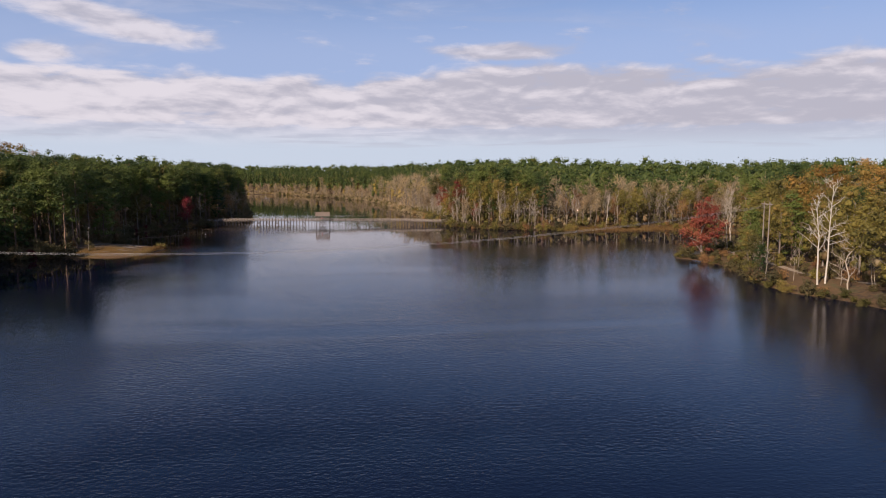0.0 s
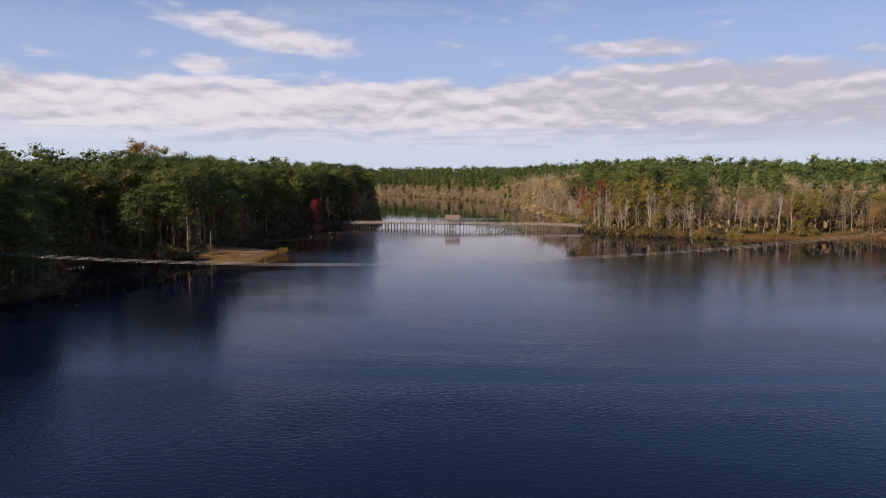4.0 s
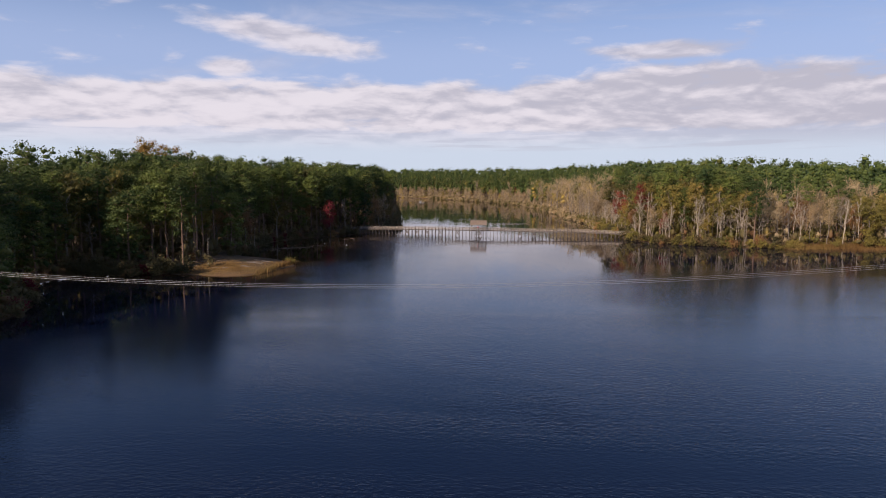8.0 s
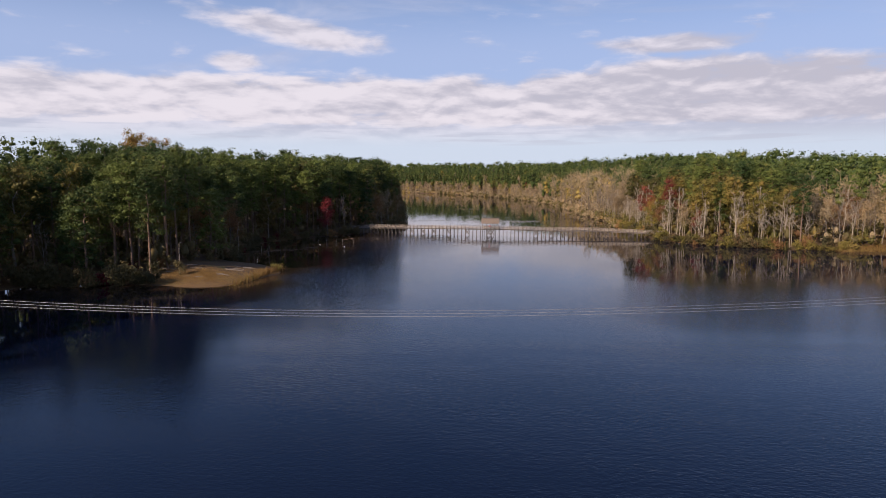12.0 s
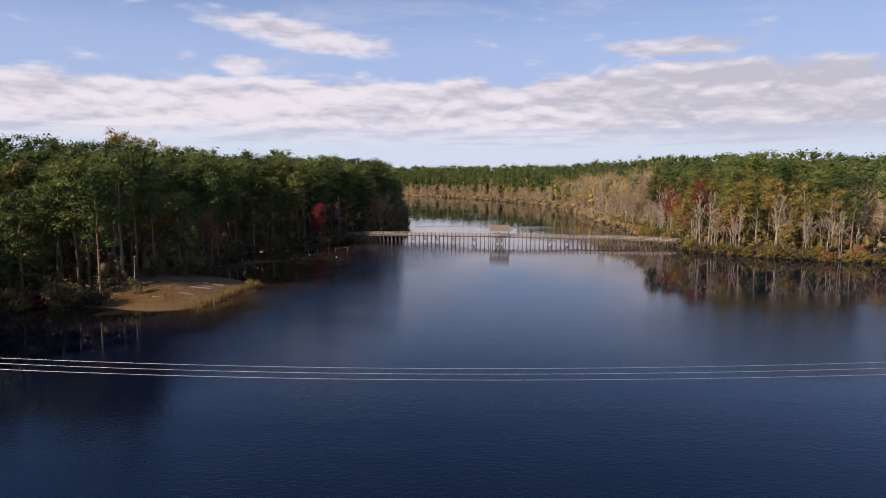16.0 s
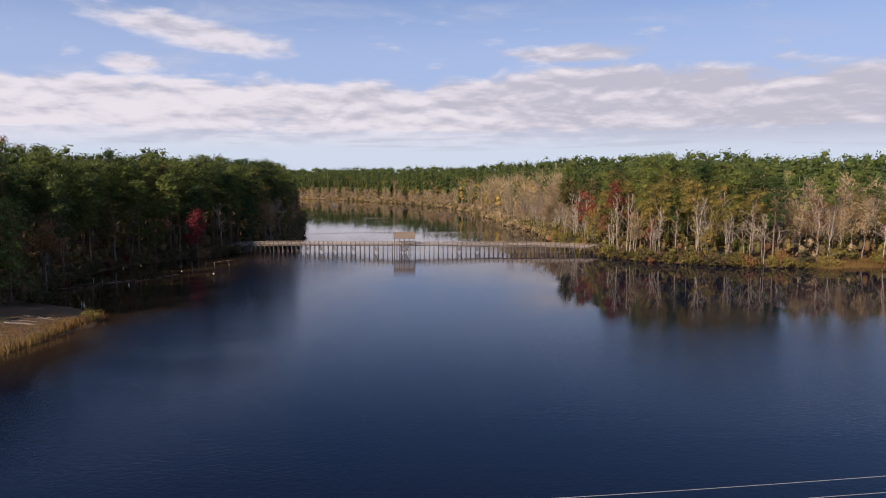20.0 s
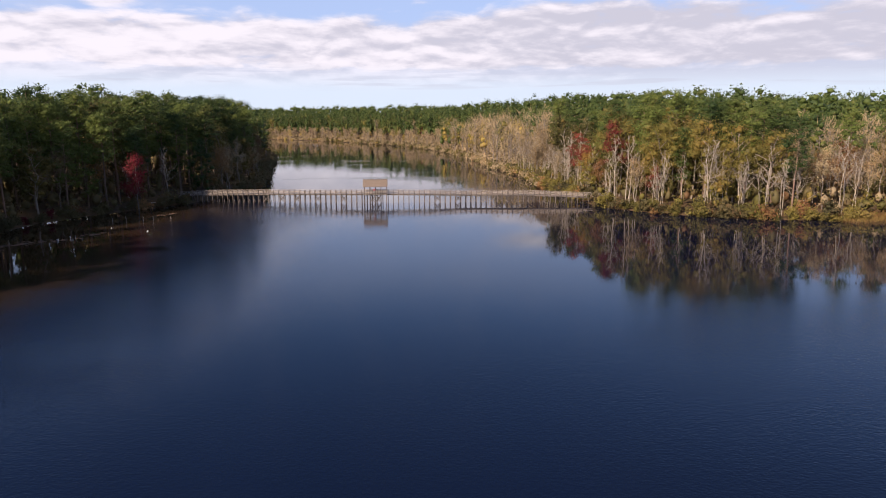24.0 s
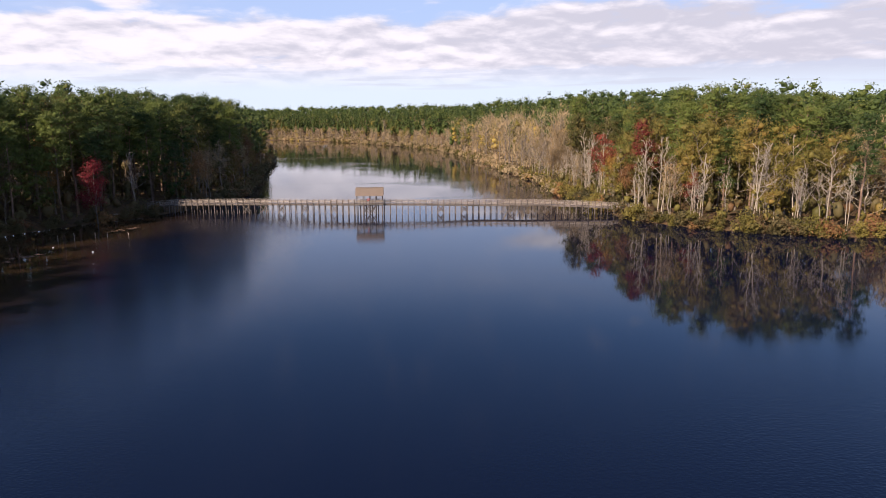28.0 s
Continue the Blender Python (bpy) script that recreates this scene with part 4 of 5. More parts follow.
def far_woods():
    rng = np.random.default_rng(8)
    bins = {"thicket": [], "brush": [], "pine": [], "tan": [], "olive": [], "gold": [], "stem": [], "grey_stem": []}

    def sow(xs, ys, step, near, deep, pick):
        cells = np.array([(x, y) for y in np.arange(*ys, step) for x in np.arange(*xs, step)]) + 0.0
        cells += rng.uniform(-0.42, 0.42, cells.shape) * step
        d = from_shore(cells[:, 0], cells[:, 1])
        for (x, y), e, z in zip(cells, d, ground_height(cells[:, 0], cells[:, 1])):
            if near < e < deep:
                sort, height = pick(x, y, e)
                stem, crown = far_tree(rng, x, y, z, height, sort if sort in ("pine", "canopy") else "broad" if sort == "tan" else "full")
                bins["pine" if sort == "canopy" else sort].append(crown)
                bins["stem" if sort in ("pine", "canopy") else "grey_stem"].append(stem)

    def behind(x, y, d):
        if x > 105:
            u = rng.uniform()
            if d > 54:
                return ("pine", rng.uniform(19, 24)) if u < 0.8 else ("tan", rng.uniform(17, 22))
            return ("pine", rng.uniform(19, 23)) if u < 0.16 else ("tan", rng.uniform(16, 22)) if u < 0.8 else ("olive", rng.uniform(14, 19))
        return ("pine", rng.uniform(25, 30)) if rng.uniform() < 0.85 else ("olive", rng.uniform(20, 26))

    def upstream(x, y, d):
        u = rng.uniform()
        if x < -40 and y < 700:
            return ("pine", rng.uniform(22, 29)) if u < 0.8 else ("olive", rng.uniform(14, 20))
        if y > 690:
            if d < 18:
                return ("tan", rng.uniform(8, 15)) if u < 0.86 else ("gold", rng.uniform(8, 13)) if u < 0.90 else ("olive", rng.uniform(10, 17))
            return ("pine", rng.uniform(20, 31)) if u < 0.82 else ("tan", rng.uniform(16, 24)) if u < 0.90 else ("olive", rng.uniform(18, 25))
        if d < 38:
            return ("tan", rng.uniform(14, 27)) if u < 0.62 else ("gold", rng.uniform(12, 22)) if u < 0.72 else ("pine", rng.uniform(18, 26)) if u < 0.82 else ("olive", rng.uniform(14, 24))
        return ("pine", rng.uniform(26, 34)) if u < 0.72 else ("tan", rng.uniform(24, 31)) if u < 0.86 else ("olive", rng.uniform(20, 25))

    sow((-230, 0), (120, 470), 7.5, 26, 66, behind)
    sow((-160, 0), (20, 120), 8.0, 15, 40, behind)
    sow((100, 180), (20, 120), 8.0, 15, 45, lambda x, y, d: ("pine", rng.uniform(24, 28)))
    sow((40, 330), (120, 470), 7.5, 26, 84, behind)
    sow((120, 520), (60, 640), 14.0, 84, 230, lambda x, y, d: ("canopy", rng.uniform(20, 25)))
    sow((-260, 260), (470, 760), 6.5, 1.5, 46, upstream)
    sow((-420, 120), (760, 1120), 7.0, 1.0, 56, upstream)
    sow((-900, 500), (560, 1500), 17.0, 50, 260, lambda x, y, d: ("canopy", rng.uniform(26, 32)))
    # undergrowth that closes the woods under the crowns
    def brush(xs, ys, step, near, deep, top, count, size):
        cells = np.array([(x, y) for y in np.arange(*ys, step) for x in np.arange(*xs, step)]) + 0.0
        cells += rng.uniform(-0.45, 0.45, cells.shape) * step
        d = from_shore(cells[:, 0], cells[:, 1])
        for (x, y), e, z in zip(cells, d, ground_height(cells[:, 0], cells[:, 1])):
            if near < e < deep and (y > 470 or wooded(x, y, e)):
                h = top * rng.uniform(0.5, 1.0) * min(1.0, 0.35 + e / 9)
                r = step * rng.uniform(0.5, 0.75)
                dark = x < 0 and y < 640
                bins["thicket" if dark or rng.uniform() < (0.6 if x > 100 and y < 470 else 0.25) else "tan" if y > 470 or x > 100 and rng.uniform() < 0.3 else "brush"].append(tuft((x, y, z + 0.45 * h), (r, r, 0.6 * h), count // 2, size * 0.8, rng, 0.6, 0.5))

    brush((-160, 230), (120, 470), 4.4, 1.5, 30, 9.0, 62, 0.57)
    brush((-150, 130), (470, 800), 5.5, -0.4, 24, 6.0, 44, 0.8)
    brush((-420, 60), (800, 1120), 7.0, -0.4, 24, 6.0, 36, 1.0)
    brush((60, 340), (230, 500), 9.0, 28, 95, 13.0, 60, 0.95)
    brush((-190, -60), (120, 600), 6.5, 28, 62, 17.0, 54, 0.85)
    # low growth hanging over the upper lake's edge
    for bank in (RIGHT_BANK, LEFT_BANK):
        for (ax, ay), (bx, by) in zip(bank, bank[1:]):
            if by > 395 and ay < 1010:
                for k in range(int(math.hypot(bx - ax, by - ay) / 1.5)):
                    f, r = rng.uniform(), rng.uniform(1.2, 2.6)
                    x, y = ax + (bx - ax) * f + rng.normal() * 1.2, ay + (by - ay) * f + rng.normal() * 1.2
                    u = rng.uniform()
                    name = "thicket" if bank is LEFT_BANK and y < 640 else "tan" if u < 0.55 else "brush" if u < 0.96 else "gold"
                    bins[name].append(tuft((x, y, 0.6 * r), (r, r, r), 34, 0.34 + 0.0005 * y, rng, 0.9, 0.5))
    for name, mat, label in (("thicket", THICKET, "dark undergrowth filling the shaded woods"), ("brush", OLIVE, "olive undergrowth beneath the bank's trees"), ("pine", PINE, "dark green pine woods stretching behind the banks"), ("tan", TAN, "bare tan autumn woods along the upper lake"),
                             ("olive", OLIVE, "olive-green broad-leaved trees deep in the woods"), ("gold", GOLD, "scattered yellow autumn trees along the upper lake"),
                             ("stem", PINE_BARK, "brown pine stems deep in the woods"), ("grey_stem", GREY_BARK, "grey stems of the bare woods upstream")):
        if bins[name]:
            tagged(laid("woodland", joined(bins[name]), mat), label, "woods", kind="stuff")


far_woods()


# ---- footbridge ----
DECK_LINE = [(-66.5, 359.4), (-59, 357.4), (-41, 354.8), (-22, 352.0), (-12, 350.6), (-4, 350.2), (7, 350.0), (21, 350.4), (35, 349.0), (48, 346.2), (58.5, 343.6)]
DECK_RISE = [(-67, 1.5), (-58, 2.3), (-40, 2.5), (-12, 2.6), (-4, 2.6), (8, 2.45), (19, 2.15), (30, 2.25), (45, 2.0), (59, 1.5)]


def deck_at(x):
    return float(np.interp(x, *zip(*DECK_LINE))), float(np.interp(x, *zip(*DECK_RISE)))


def build_bridge():
    bridge = thing("footbridge", "long weathered grey timber footbridge on piles across the lake", "footbridge", at=(0, 0, 0))
    half, bay = 0.95, 1.5
    stations = list(np.arange(-66.0, 58.6, bay))
    braced = {round(-40 / bay) + k for k in (0, 3, 6)} | {round(x / bay) for x in (-26.0, -17.5, 9.5, 15.5, 26.5, 35.5, 44.5)}
    boards = []
    for k, x in enumerate(stations):
        y, z = deck_at(x)
        bed = min(-0.8, float(ground_height(x, y)) - 0.4) if from_shore(x, y) < 0 else float(ground_height(x, y)) - 0.5
        for side in (-1, 1):
            bm = bmesh.new()
            beam(bm, (0, 0, bed - z), (0, 0, 1.16), 0.20, 0.20, 0.012)
            ob = part("post", bm, PILE_WOOD, bridge)
            ob.location = (x, y + side * (half + 0.1), z)
        if k + 1 == len(stations):
            break
        x2 = stations[k + 1]
        y2, z2 = deck_at(x2)
        # deck boards of this bay, on two stringers
        for q in range(9):
            f = (q + 0.5) / 9
            boards.append(box((x + (x2 - x) * f, y + (y2 - y) * f, z + (z2 - z) * f), (bay / 9 - 0.012, 2 * half, 0.04), math.atan2(y2 - y, x2 - x)))
        for side in (-1, 1):
            o = side * (half - 0.06)
            bm = bmesh.new()
            beam(bm, (x, y + o, z - 0.16), (x2, y2 + o, z2 - 0.16), 0.09, 0.27)
            part("stringer", bm, PILE_WOOD, bridge)
            o = side * half
            for name, up, w, d in (("top_rail", 1.13, 0.17, 0.06), ("rail", 0.72, 0.045, 0.12), ("rail", 0.34, 0.045, 0.12)):
                bm = bmesh.new()
                beam(bm, (x, y + o, z + up), (x2, y2 + o, z2 + up), w, d)
                part(name, bm, WEATHERED, bridge)
        bm = bmesh.new()
        beam(bm, (x, y - half - 0.25, z - 0.36), (x, y + half + 0.25, z - 0.36), 0.14, 0.14)
        part("cross_beam", bm, PILE_WOOD, bridge)
        if round(x / bay) in braced:
            for side in (-1, 1):
                o = side * (half + 0.2)
                for lo, hi in (((x, z - 0.45), (x2, 0.35)), ((x, 0.35), (x2, z2 - 0.45))):
                    bm = bmesh.new()
                    beam(bm, (lo[0], y + o, lo[1]), (hi[0], y2 + o, hi[1]), 0.05, 0.17)
                    part("brace", bm, PILE_WOOD, bridge)
    tagged(laid("deck_boards", joined(boards), WEATHERED, bridge), kind="stuff")


build_bridge()


def build_shelter():
    x0, x1 = -11.6, -4.6
    y, z = deck_at(-8)
    shelter = thing("bridge_shelter", "open timber shelter with a brown shingled gable roof over the footbridge", "shelter", at=(0, 0, 0))
    deep, eave, ridge = 2.1, z + 2.55, z + 4.15
    bm = bmesh.new()
    beam(bm, (x0 + 0.1, y, z - 0.02), (x1 - 0.1, y, z - 0.02), 2 * deep - 0.3, 0.05)
    part("platform", bm, WEATHERED, shelter)
    for k in range(5):
        x = x0 + 0.35 + (x1 - x0 - 0.7) * k / 4
        for side in (-1, 1):
            bm = bmesh.new()
            beam(bm, (0, 0, -3.6), (0, 0, 2.55), 0.16, 0.16, 0.012)
            ob = part("post", bm, PILE_WOOD, shelter)
            ob.location = (x, y + side * (deep - 0.2), z)
        bm = bmesh.new()
        beam(bm, (x, y - deep + 0.2, eave), (x, y + deep - 0.2, eave), 0.07, 0.2)
        part("tie_beam", bm, WEATHERED, shelter)
    for side in (-1, 1):
        bm = bmesh.new()
        beam(bm, (x0 + 0.1, y + side * (deep - 0.2), eave - 0.02), (x1 - 0.1, y + side * (deep - 0.2), eave - 0.02), 0.12, 0.22)
        part("eaves_beam", bm, WEATHERED, shelter)
        # roof slope: courses of shingles on boards
        slope = Vector((0, side * (deep + 0.35), eave - 0.25 - ridge))
        a = Vector((0, y, ridge))
        up = Vector((0, side * (ridge - eave + 0.25), deep + 0.35)).normalized()
        bm = bmesh.new()
        mid = a + slope * 0.5 - up * 0.07
        turn = math.atan2(slope.z, slope.y)
        bmesh.ops.create_cube(bm, size=1, matrix=Matrix.Translation(((x0 + x1) / 2, mid.y, mid.z)) @ Matrix.Rotation(turn, 4, "X") @ Matrix.Diagonal((x1 - x0 - 0.1, slope.length, 0.04, 1)))
        roof = part("roof_slope", bm, WEATHERED, shelter, "boarded roof slope under brown shingles")
        for c in range(9):
            p, q = a + slope * (c / 9), a + slope * ((c + 1.12) / 9)
            bm = bmesh.new()
            lift = up * 0.035
            vs = [bm.verts.new(v) for v in ((x0, *(p)[1:]), (x1, *(p)[1:]), (x1, *(q + lift)[1:]), (x0, *(q + lift)[1:]))]
            low = [bm.verts.new(v.co - up * 0.03) for v in vs]
            bm.faces.new(vs), bm.faces.new(low[::-1])
            for i in range(4):
                bm.faces.new((vs[i], low[i], low[(i + 1) % 4], vs[(i + 1) % 4]))
            bmesh.ops.recalc_face_normals(bm, faces=bm.faces)
            part("shingle_course", bm, SHINGLE, roof)
        for up_by in (0.45, 0.75, 1.05):
            bm = bmesh.new()
            beam(bm, (x0 + 0.3, y + side * (deep - 0.2), z + up_by), (x1 - 0.3, y + side * (deep - 0.2), z + up_by), 0.05, 0.13)
            part("rail", bm, WEATHERED, shelter)
        for k in (1, 2):
            xa, xb = x0 + 0.35 + (x1 - x0 - 0.7) * k / 4, x0 + 0.35 + (x1 - x0 - 0.7) * (k + 1) / 4
            for lo, hi in ((z - 0.4, 0.3), (0.3, z - 0.4)):
                bm = bmesh.new()
                beam(bm, (xa, y + side * (deep - 0.08), lo), (xb, y + side * (deep - 0.08), hi), 0.05, 0.16)
                part("brace", bm, PILE_WOOD, shelter)
    bm = bmesh.new()
    beam(bm, (x0, y, ridge + 0.05), (x1, y, ridge + 0.05), 0.3, 0.05)
    part("ridge_cap", bm, SHINGLE, shelter)
    # a bench along the far rail
    bench = thing("bench", "weathered timber bench against the shelter's far rail", "bench", at=(0, 0, 0))
    bm = bmesh.new()
    beam(bm, (x0 + 1, y + 1.45, z + 0.46), (x1 - 1, y + 1.45, z + 0.46), 0.4, 0.05)
    part("seat", bm, WEATHERED, bench)
    for x in (x0 + 1.3, -8.1, x1 - 1.3):
        bm = bmesh.new()
        beam(bm, (x, y + 1.45, z), (x, y + 1.45, z + 0.44), 0.3, 0.08)
        part("leg", bm, WEATHERED, bench)


build_shelter()


def ring(radius, thick, sides=24, tube=8):
    """An upright ring in the x-z plane."""
    a, b = np.meshgrid(np.arange(sides) * 2 * np.pi / sides, np.arange(tube) * 2 * np.pi / tube, indexing="ij")
    r = radius + thick * np.cos(b)
    verts = np.stack([r * np.cos(a), thick * np.sin(b), r * np.sin(a)], -1).reshape(-1, 3)
    i, j = np.meshgrid(np.arange(sides), np.arange(tube), indexing="ij")
    i, j, i2, j2 = i.ravel(), j.ravel(), ((i + 1) % sides).ravel(), ((j + 1) % tube).ravel()
    p, q, u, v = i * tube + j, i2 * tube + j, i2 * tube + j2, i * tube + j2
    return verts, np.concatenate([np.stack([p, q, u], 1), np.stack([p, u, v], 1)])


def small_things():
    y, z = deck_at(-8.4)
    buoy = laid("life_ring", ring(0.24, 0.065), RED_PAINT)
    buoy.location = (-8.35, y - 1.9 - 0.19, z + 1.35)
    tagged(buoy, "red life ring hanging on the shelter's front post", "life ring")
    for x, yy, s in ((-56, 303, 0.15), (-65.5, 308, 0.13)):
        bm = bmesh.new()
        bmesh.ops.create_uvsphere(bm, u_segments=16, v_segments=10, radius=s)
        bmesh.ops.scale(bm, vec=(1.2, 1, 0.85), verts=bm.verts)
        ob = part("float", bm, WHITE_PAINT)
        ob.location = (x, yy, 0.08)
        tagged(ob, "small white float drifting on the dark water", "float", "floats")


small_things()


# ---- power line ----
def utility_frame(x, y, top, span):
    ob = thing("utility_pole", "two-legged timber power pole frame among the trees", "utility pole", "power line poles")
    z = float(ground_height(x, y))
    ob.location = (x, y, z)
    for side in (-1, 1):
        laid("pole", tubes([[0, side * 1.1, -1, 0, side * 1.1, top - z + 0.6, 0.19, 0.13]], 10), WEATHERED, ob)
        bm = bmesh.new()
        beam(bm, (side * 0.16, -span - 0.5, top - z), (side * 0.16, span + 0.5, top - z), 0.1, 0.22, 0.01)
        part("crossarm", bm, WEATHERED, ob)
    for k in (-1, 0, 1):
        segs = [[0, k * span, top - z - 0.05 - 0.1 * q, 0, k * span, top - z - 0.13 - 0.1 * q, 0.11, 0.05] for q in range(5)]
        laid("insulator", tubes(segs, 8), PORCELAIN, ob)


WIRE_LEFT, WIRE_RIGHT, WIRE_LOW, WIRE_CURVE, WIRE_MID = (-150.0, 157.2), (105.2, 157.7), 7.60, 5.29e-4, -32.3


def build_power_line():
    span = 1.63
    def height(x):
        return WIRE_LOW + WIRE_CURVE * (x - WIRE_MID) ** 2
    for x, y in (WIRE_LEFT, WIRE_RIGHT):
        utility_frame(x, y, height(x) + 0.5, span)
    for k in (-1, 0, 1):
        xs = np.linspace(WIRE_LEFT[0], WIRE_RIGHT[0], 61)
        ys = np.interp(xs, (WIRE_LEFT[0], WIRE_RIGHT[0]), (WIRE_LEFT[1], WIRE_RIGHT[1])) + k * span
        pts = [np.array(p) for p in zip(xs, ys, height(xs))]
        tagged(laid("power_cable", swept(pts, 0.019), ALUMINIUM), "pale aluminium power cable sagging across the lake", "cable", "power cables")


build_power_line()


# ---- the grassy spit, the reeds and the mud ----
def blades(spots, tall, rng, lean=0.25, wide=0.05):
    p = np.asarray(spots, float)
    z = ground_height(p[:, 0], p[:, 1])
    base = np.stack([p[:, 0], p[:, 1], np.maximum(z, -0.4) - 0.05], 1)
    tip = base + np.stack([rng.normal(size=len(p)) * lean, rng.normal(size=len(p)) * lean, tall * rng.uniform(0.5, 1.2, len(p))], 1)
    a = rng.uniform(0, 6.28, len(p))
    w = np.stack([np.cos(a), np.sin(a), 0 * a], 1) * wide
    return np.stack([base - w, base + w, tip], 1).reshape(-1, 3), np.arange(3 * len(p)).reshape(-1, 3)


def build_edges():
    rng = np.random.default_rng(21)
    tufts = []
    for cx, cy, sx, sy, n in ((-75, 228, 14, 8, 20000), (-62, 238, 4, 8, 3000), (-90, 170, 5, 7, 1500)):
        pts = np.stack([cx + rng.normal(size=n) * sx / 2, cy + rng.normal(size=n) * sy / 2], 1)
        d = from_shore(pts[:, 0], pts[:, 1])
        tufts.append(blades(pts[d > 0.1], 0.22, rng, 0.15, 0.05))
    drift = []
    for q in range(26):
        f = rng.uniform()
        x, y = -92 + 30 * f + rng.normal() * 1.5, 224 + 16 * rng.uniform() + 4 * f
        if from_shore(x, y) > 0.5 and x < -59:
            pts = [np.array([x + 0.9 * k, y + 0.16 * k + 0.2 * math.sin(1.7 * k + q), 0]) for k in range(int(rng.integers(2, 6)))]
            for p in pts:
                p[2] = float(ground_height(p[0], p[1])) + 0.05
            drift.append(tubes(run(pts, rng.uniform(0.09, 0.2), 0.05), 5))
    tagged(laid("driftwood", joined(drift), GREY_BARK), "grey drift lines of dead branches across the spit", "driftwood", kind="stuff")
    tagged(laid("grass", joined(tufts), REED), "short dry golden grass on the lake's spit", "grass", kind="stuff")
    reeds = []
    for (ax, ay), (bx, by), n, w in (((165, 310), (122, 308), 6500, 4.5), ((122, 308), (102, 305), 3000, 2.0), ((184, 256), (165, 308), 2000, 2.5), ((-62, 222), (-59, 247), 900, 1.0)):
        f = rng.uniform(size=n)
        pts = np.stack([ax + (bx - ax) * f + rng.normal(size=n) * w * 0.5, ay + (by - ay) * f + rng.normal(size=n) * w], 1)
        reeds.append(blades(pts, 1.5, rng, 0.3, 0.06))
    tagged(laid("reeds", joined(reeds), REED), "golden reeds standing along the cove's edge", "reeds", kind="stuff")
    # mats of dead weed on the shallows off the shaded bank, broken up by water
    mats = []
    for cx, cy, sx, sy, turn, n in ((-73, 291, 11.0, 3.2, 30, 90), (-66, 300, 5.0, 1.5, 50, 24), (-80, 282, 6.5, 2.4, 20, 34), (-61, 330, 5.0, 1.2, 60, 16)):
        c, w = math.cos(radians(turn)), math.sin(radians(turn))
        for q in range(n):
            a, r = rng.uniform(0, 6.28), math.sqrt(rng.uniform())
            px, py = math.cos(a) * r * sx, math.sin(a) * r * sy
            x, y = cx + c * px - w * py, cy + w * px + c * py
            m = 9
            k = np.arange(m) * 2 * np.pi / m
            size = rng.uniform(0.25, 1.0) * (1.25 - r)
            rim = np.stack([x + np.cos(k) * size * 1.8 * rng.uniform(0.6, 1.2, m), y + np.sin(k) * size * 0.8 * rng.uniform(0.6, 1.2, m), np.full(m, -0.03)], 1)
            top = rng.uniform(0.03, 0.10)
            verts = np.concatenate([rim, [[x, y, top]]])
            mats.append((verts, np.stack([np.arange(m), (np.arange(m) + 1) % m, np.full(m, m)], 1)))
    tagged(laid("weed_mats", joined(mats), MUD), "brown mats of dead water weed on the shaded shallows", "water weed", kind="stuff")
    # a sandy path across the wooded point
    line = [(122, 104), (118, 118), (114.5, 128), (111, 135), (109.5, 146), (113, 160), (117, 176), (117, 190), (124, 204), (140, 214)]
    pts, left, right = [Vector((*p, 0)) for p in line], [], []
    dense = []
    for a, b in zip(pts, pts[1:]):
        dense += [a.lerp(b, q / 6) for q in range(6)]
    for a, b in zip(dense, dense[1:]):
        n = Vector((-(b - a).y, (b - a).x, 0)).normalized() * 0.75
        for row, p in ((left, a + n), (right, a - n)):
            row.append((p.x, p.y, float(ground_height(p.x, p.y)) + 0.06))
    m = len(left)
    i = np.arange(m - 1)
    tagged(laid("path", (np.array(left + right), np.concatenate([np.stack([i, i + m, i + m + 1], 1), np.stack([i, i + m + 1, i + 1], 1)])), SAND), "pale sandy footpath across the wooded point", "path", kind="structure")


build_edges()


def spit_poles():
    for x, y, top, lean in ((-78, 230, 8.4, 0.02), (-77, 264, 8.8, -0.02)):
        z = float(ground_height(x, y))
        ob = thing("pole", "slim weathered pole standing on the shore", "pole", "poles on the shore", (x, y, z))
        laid("shaft", tubes([[0, 0, -0.8, lean * (top - z), 0, top - z, 0.08, 0.055]], 8), WEATHERED, ob)
        bm = bmesh.new()
        beam(bm, (lean * (top - z) - 0.05, 0, top - z - 0.05), (lean * (top - z) + 0.45, 0, top - z + 0.05), 0.16, 0.12, 0.02)
        part("lamp_head", bm, PORCELAIN, ob)


spit_poles()
shrub(1, -77.3, 228.6, 0.8, 1.5, 0.4, 1)
for k, (x, y, sort) in enumerate(((-83, 222, 1), (-87, 225, 1), (-80.5, 221.5, 1), (-84, 229, 1), (-85, 236, 2), (-82.5, 246, 1), (-80, 252, 1), (-75, 256, 1), (-90, 231, 3))):
    shrub(sort, x, y, 1.2 + 0.1 * (k % 3), 1.1 + 0.2 * (k % 4), k, k)
shrub(0, -59.5, 243, 0.9, 0.9, 1.4, 2)
shrub(0, -60.8, 245.5, 0.8, 0.8, 2.4, 3)


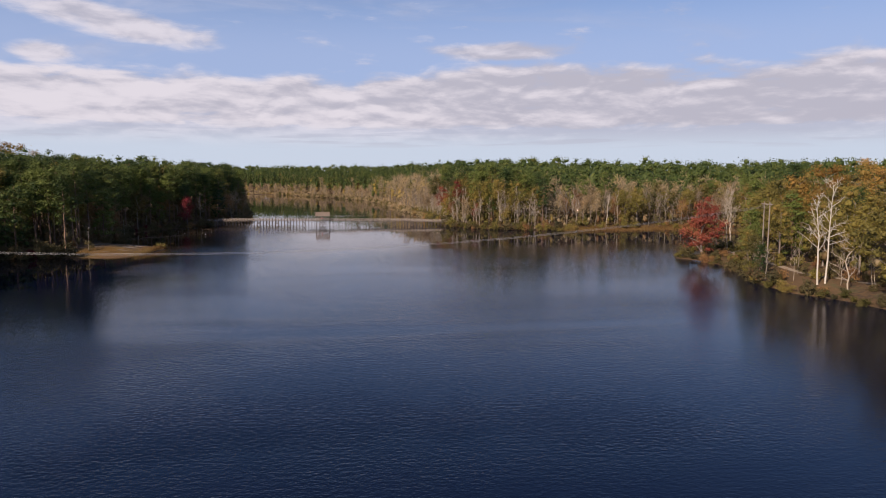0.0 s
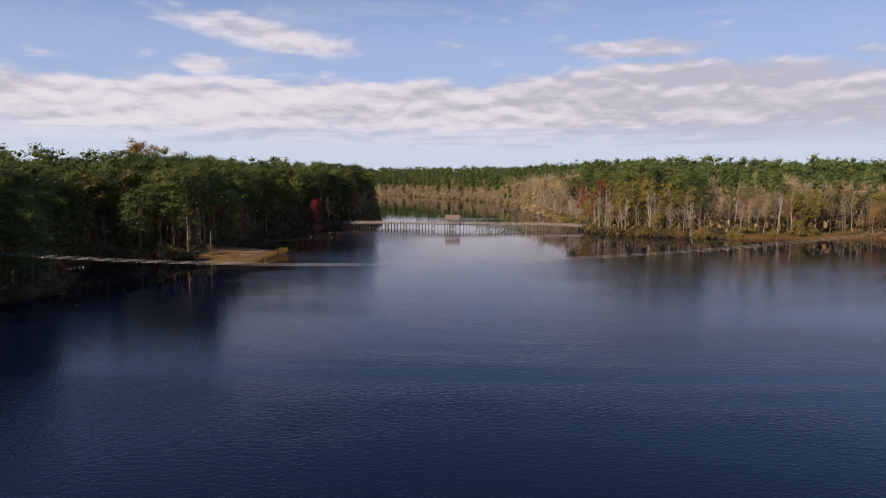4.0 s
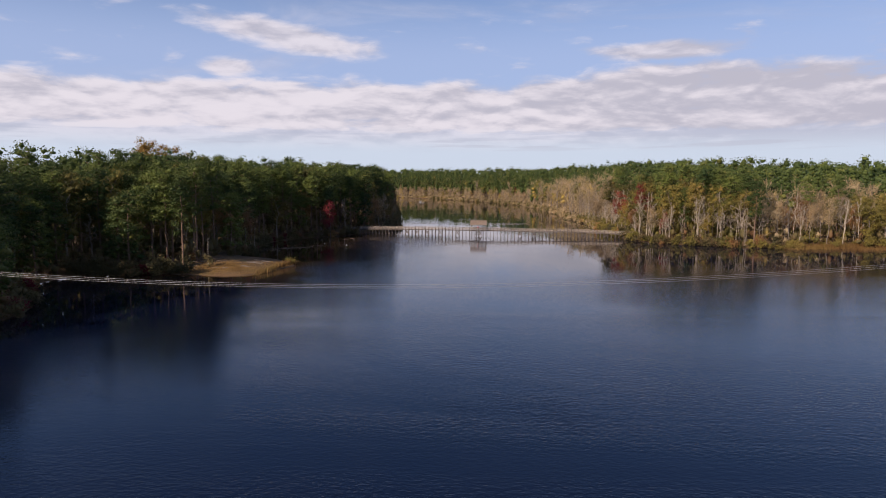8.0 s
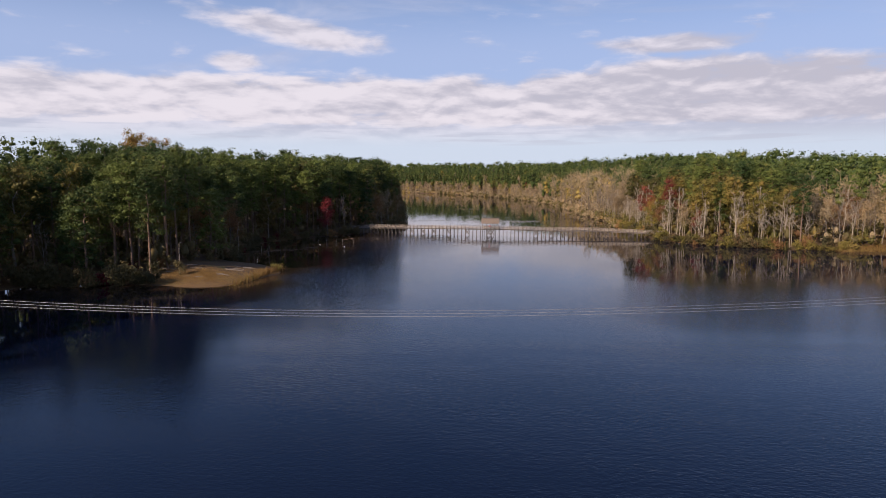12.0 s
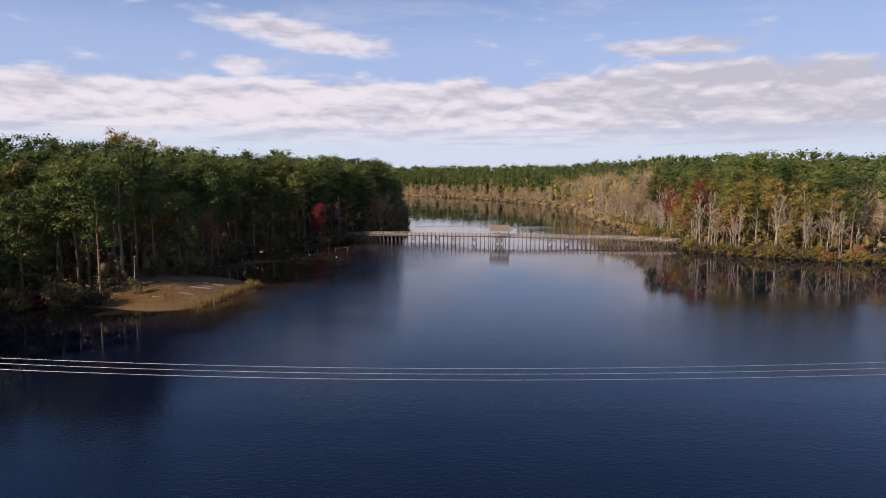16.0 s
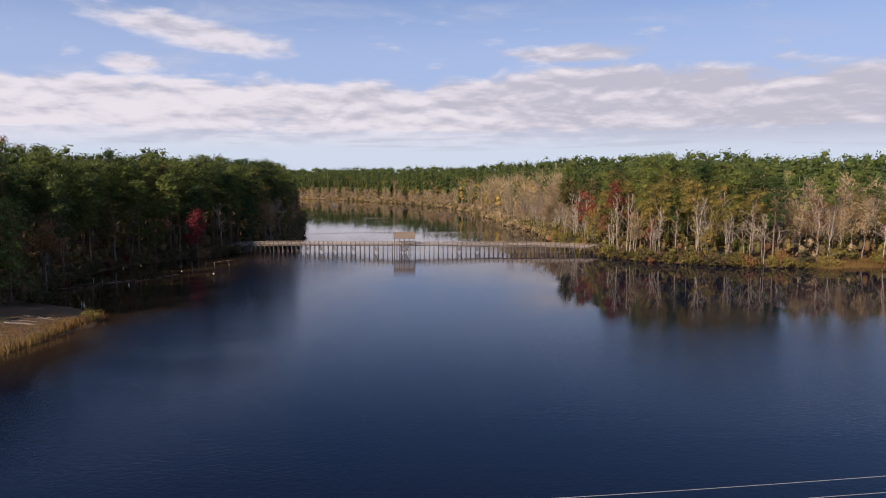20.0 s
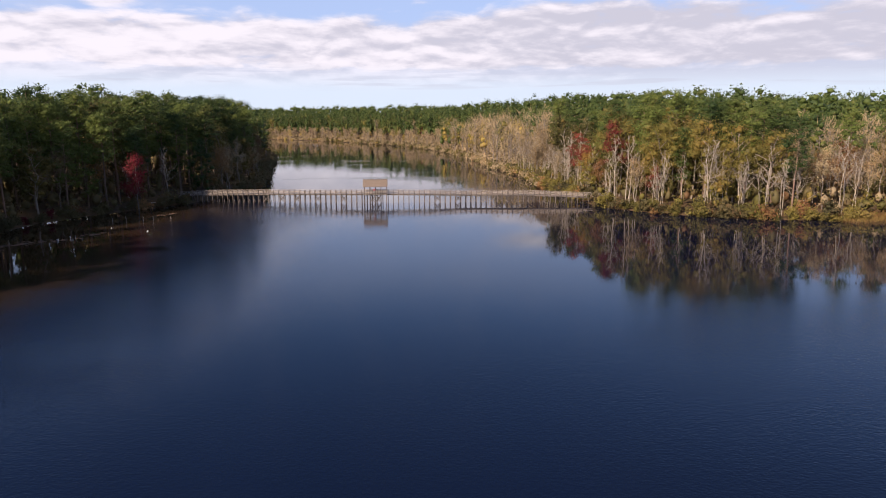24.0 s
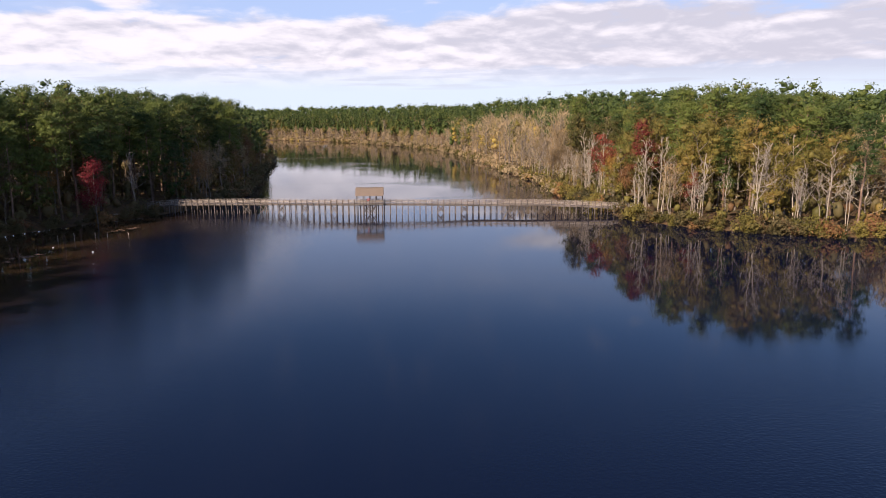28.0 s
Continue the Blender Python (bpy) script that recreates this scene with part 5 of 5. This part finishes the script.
def shore_wood():
    """Old stakes in the shallows, and driftwood by the footbridge's landing."""
    rng = np.random.default_rng(33)
    for x, y, h in ((-68, 315, 1.3), (-65.5, 316.5, 1.5), (-62.5, 319, 1.2), (-60.5, 320, 1.0), (-57, 322, 0.6), (-79, 288, 1.4), (-77.5, 289, 0.9)):
        ob = tagged(new("stake", tri_mesh("stake", *tubes([[0, 0, -1.2, 0.03, 0.02, h * 0.6, 0.07, 0.06], [0.03, 0.02, h * 0.6, 0.09 * rng.normal(), 0.05, h, 0.06, 0.035]], 7))), "pale weathered stake standing in the shallows", "stake", "stakes in the shallows")
        ob.data.materials.append(PALE_BARK)
        ob.location = (x, y, 0)
    for x, y, long, turn in ((-68.5, 350, 5.5, 20), (-66.5, 353.5, 4.0, -35), (-73.5, 343, 6.5, 75), (-71.5, 347, 3.5, 130)):
        z = float(ground_height(x, y))
        ob = thing("driftwood_log", "bleached driftwood log with broken limbs on the bank", "log", "driftwood", (x, y, max(z, 0.0) + 0.16), turn)
        pts = [np.array([long * f - long / 2, 0.25 * math.sin(3 * f), 0.05 * math.sin(7 * f)]) for f in np.linspace(0, 1, 7)]
        laid("log", tubes(run(pts, 0.20, 0.10), 8), PALE_BARK, ob)
        for f in (0.45, 0.65, 0.8):
            b = at_height(pts, f)
            e = b + np.array([rng.uniform(0.3, 0.8), rng.uniform(-0.7, 0.7), rng.uniform(0.4, 1.0)])
            laid("broken_limb", tubes([[*b, *e, 0.06, 0.02]], 5), PALE_BARK, ob)


shore_wood()
for k in range(16):
    shrub(3 if k == 4 else 1, -84 - 1.6 * k, 221.5 - 0.42 * k + 1.3 * math.sin(2.3 * k), 1.25 + 0.15 * (k % 3), 1.5 + 0.3 * (k % 4), k, k)


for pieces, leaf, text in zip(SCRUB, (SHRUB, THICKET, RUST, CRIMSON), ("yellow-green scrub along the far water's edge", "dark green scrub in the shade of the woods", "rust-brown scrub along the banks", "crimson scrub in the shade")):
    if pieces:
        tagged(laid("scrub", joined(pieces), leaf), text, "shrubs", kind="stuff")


def build_house():
    x, y = 209, 417
    z = float(ground_height(x, y))
    house = thing("house", "white-sided house with grey roof behind bare trees", "house", at=(x, y, z), turn=20)
    bm = bmesh.new()
    beam(bm, (-5, 0, 3.2), (5, 0, 3.2), 8, 6.8)
    part("wall", bm, WHITE_PAINT, house)
    for side in (-1, 1):
        bm = bmesh.new()
        m = Matrix.Translation((0, side * 2.2, 7.7)) @ Matrix.Rotation(-side * radians(28), 4, "X") @ Matrix.Diagonal((11, 5.2, 0.18, 1))
        bmesh.ops.create_cube(bm, size=1, matrix=m)
        part("roof", bm, GREY_ROOF, house)
    for k, wx in enumerate((-3.4, -0.2, 3.0)):
        for wz in (1.8, 4.6):
            bm = bmesh.new()
            beam(bm, (wx - 0.5, -4.03, wz), (wx + 0.5, -4.03, wz), 0.08, 1.3)
            part("window", bm, PANE, house)


build_house()
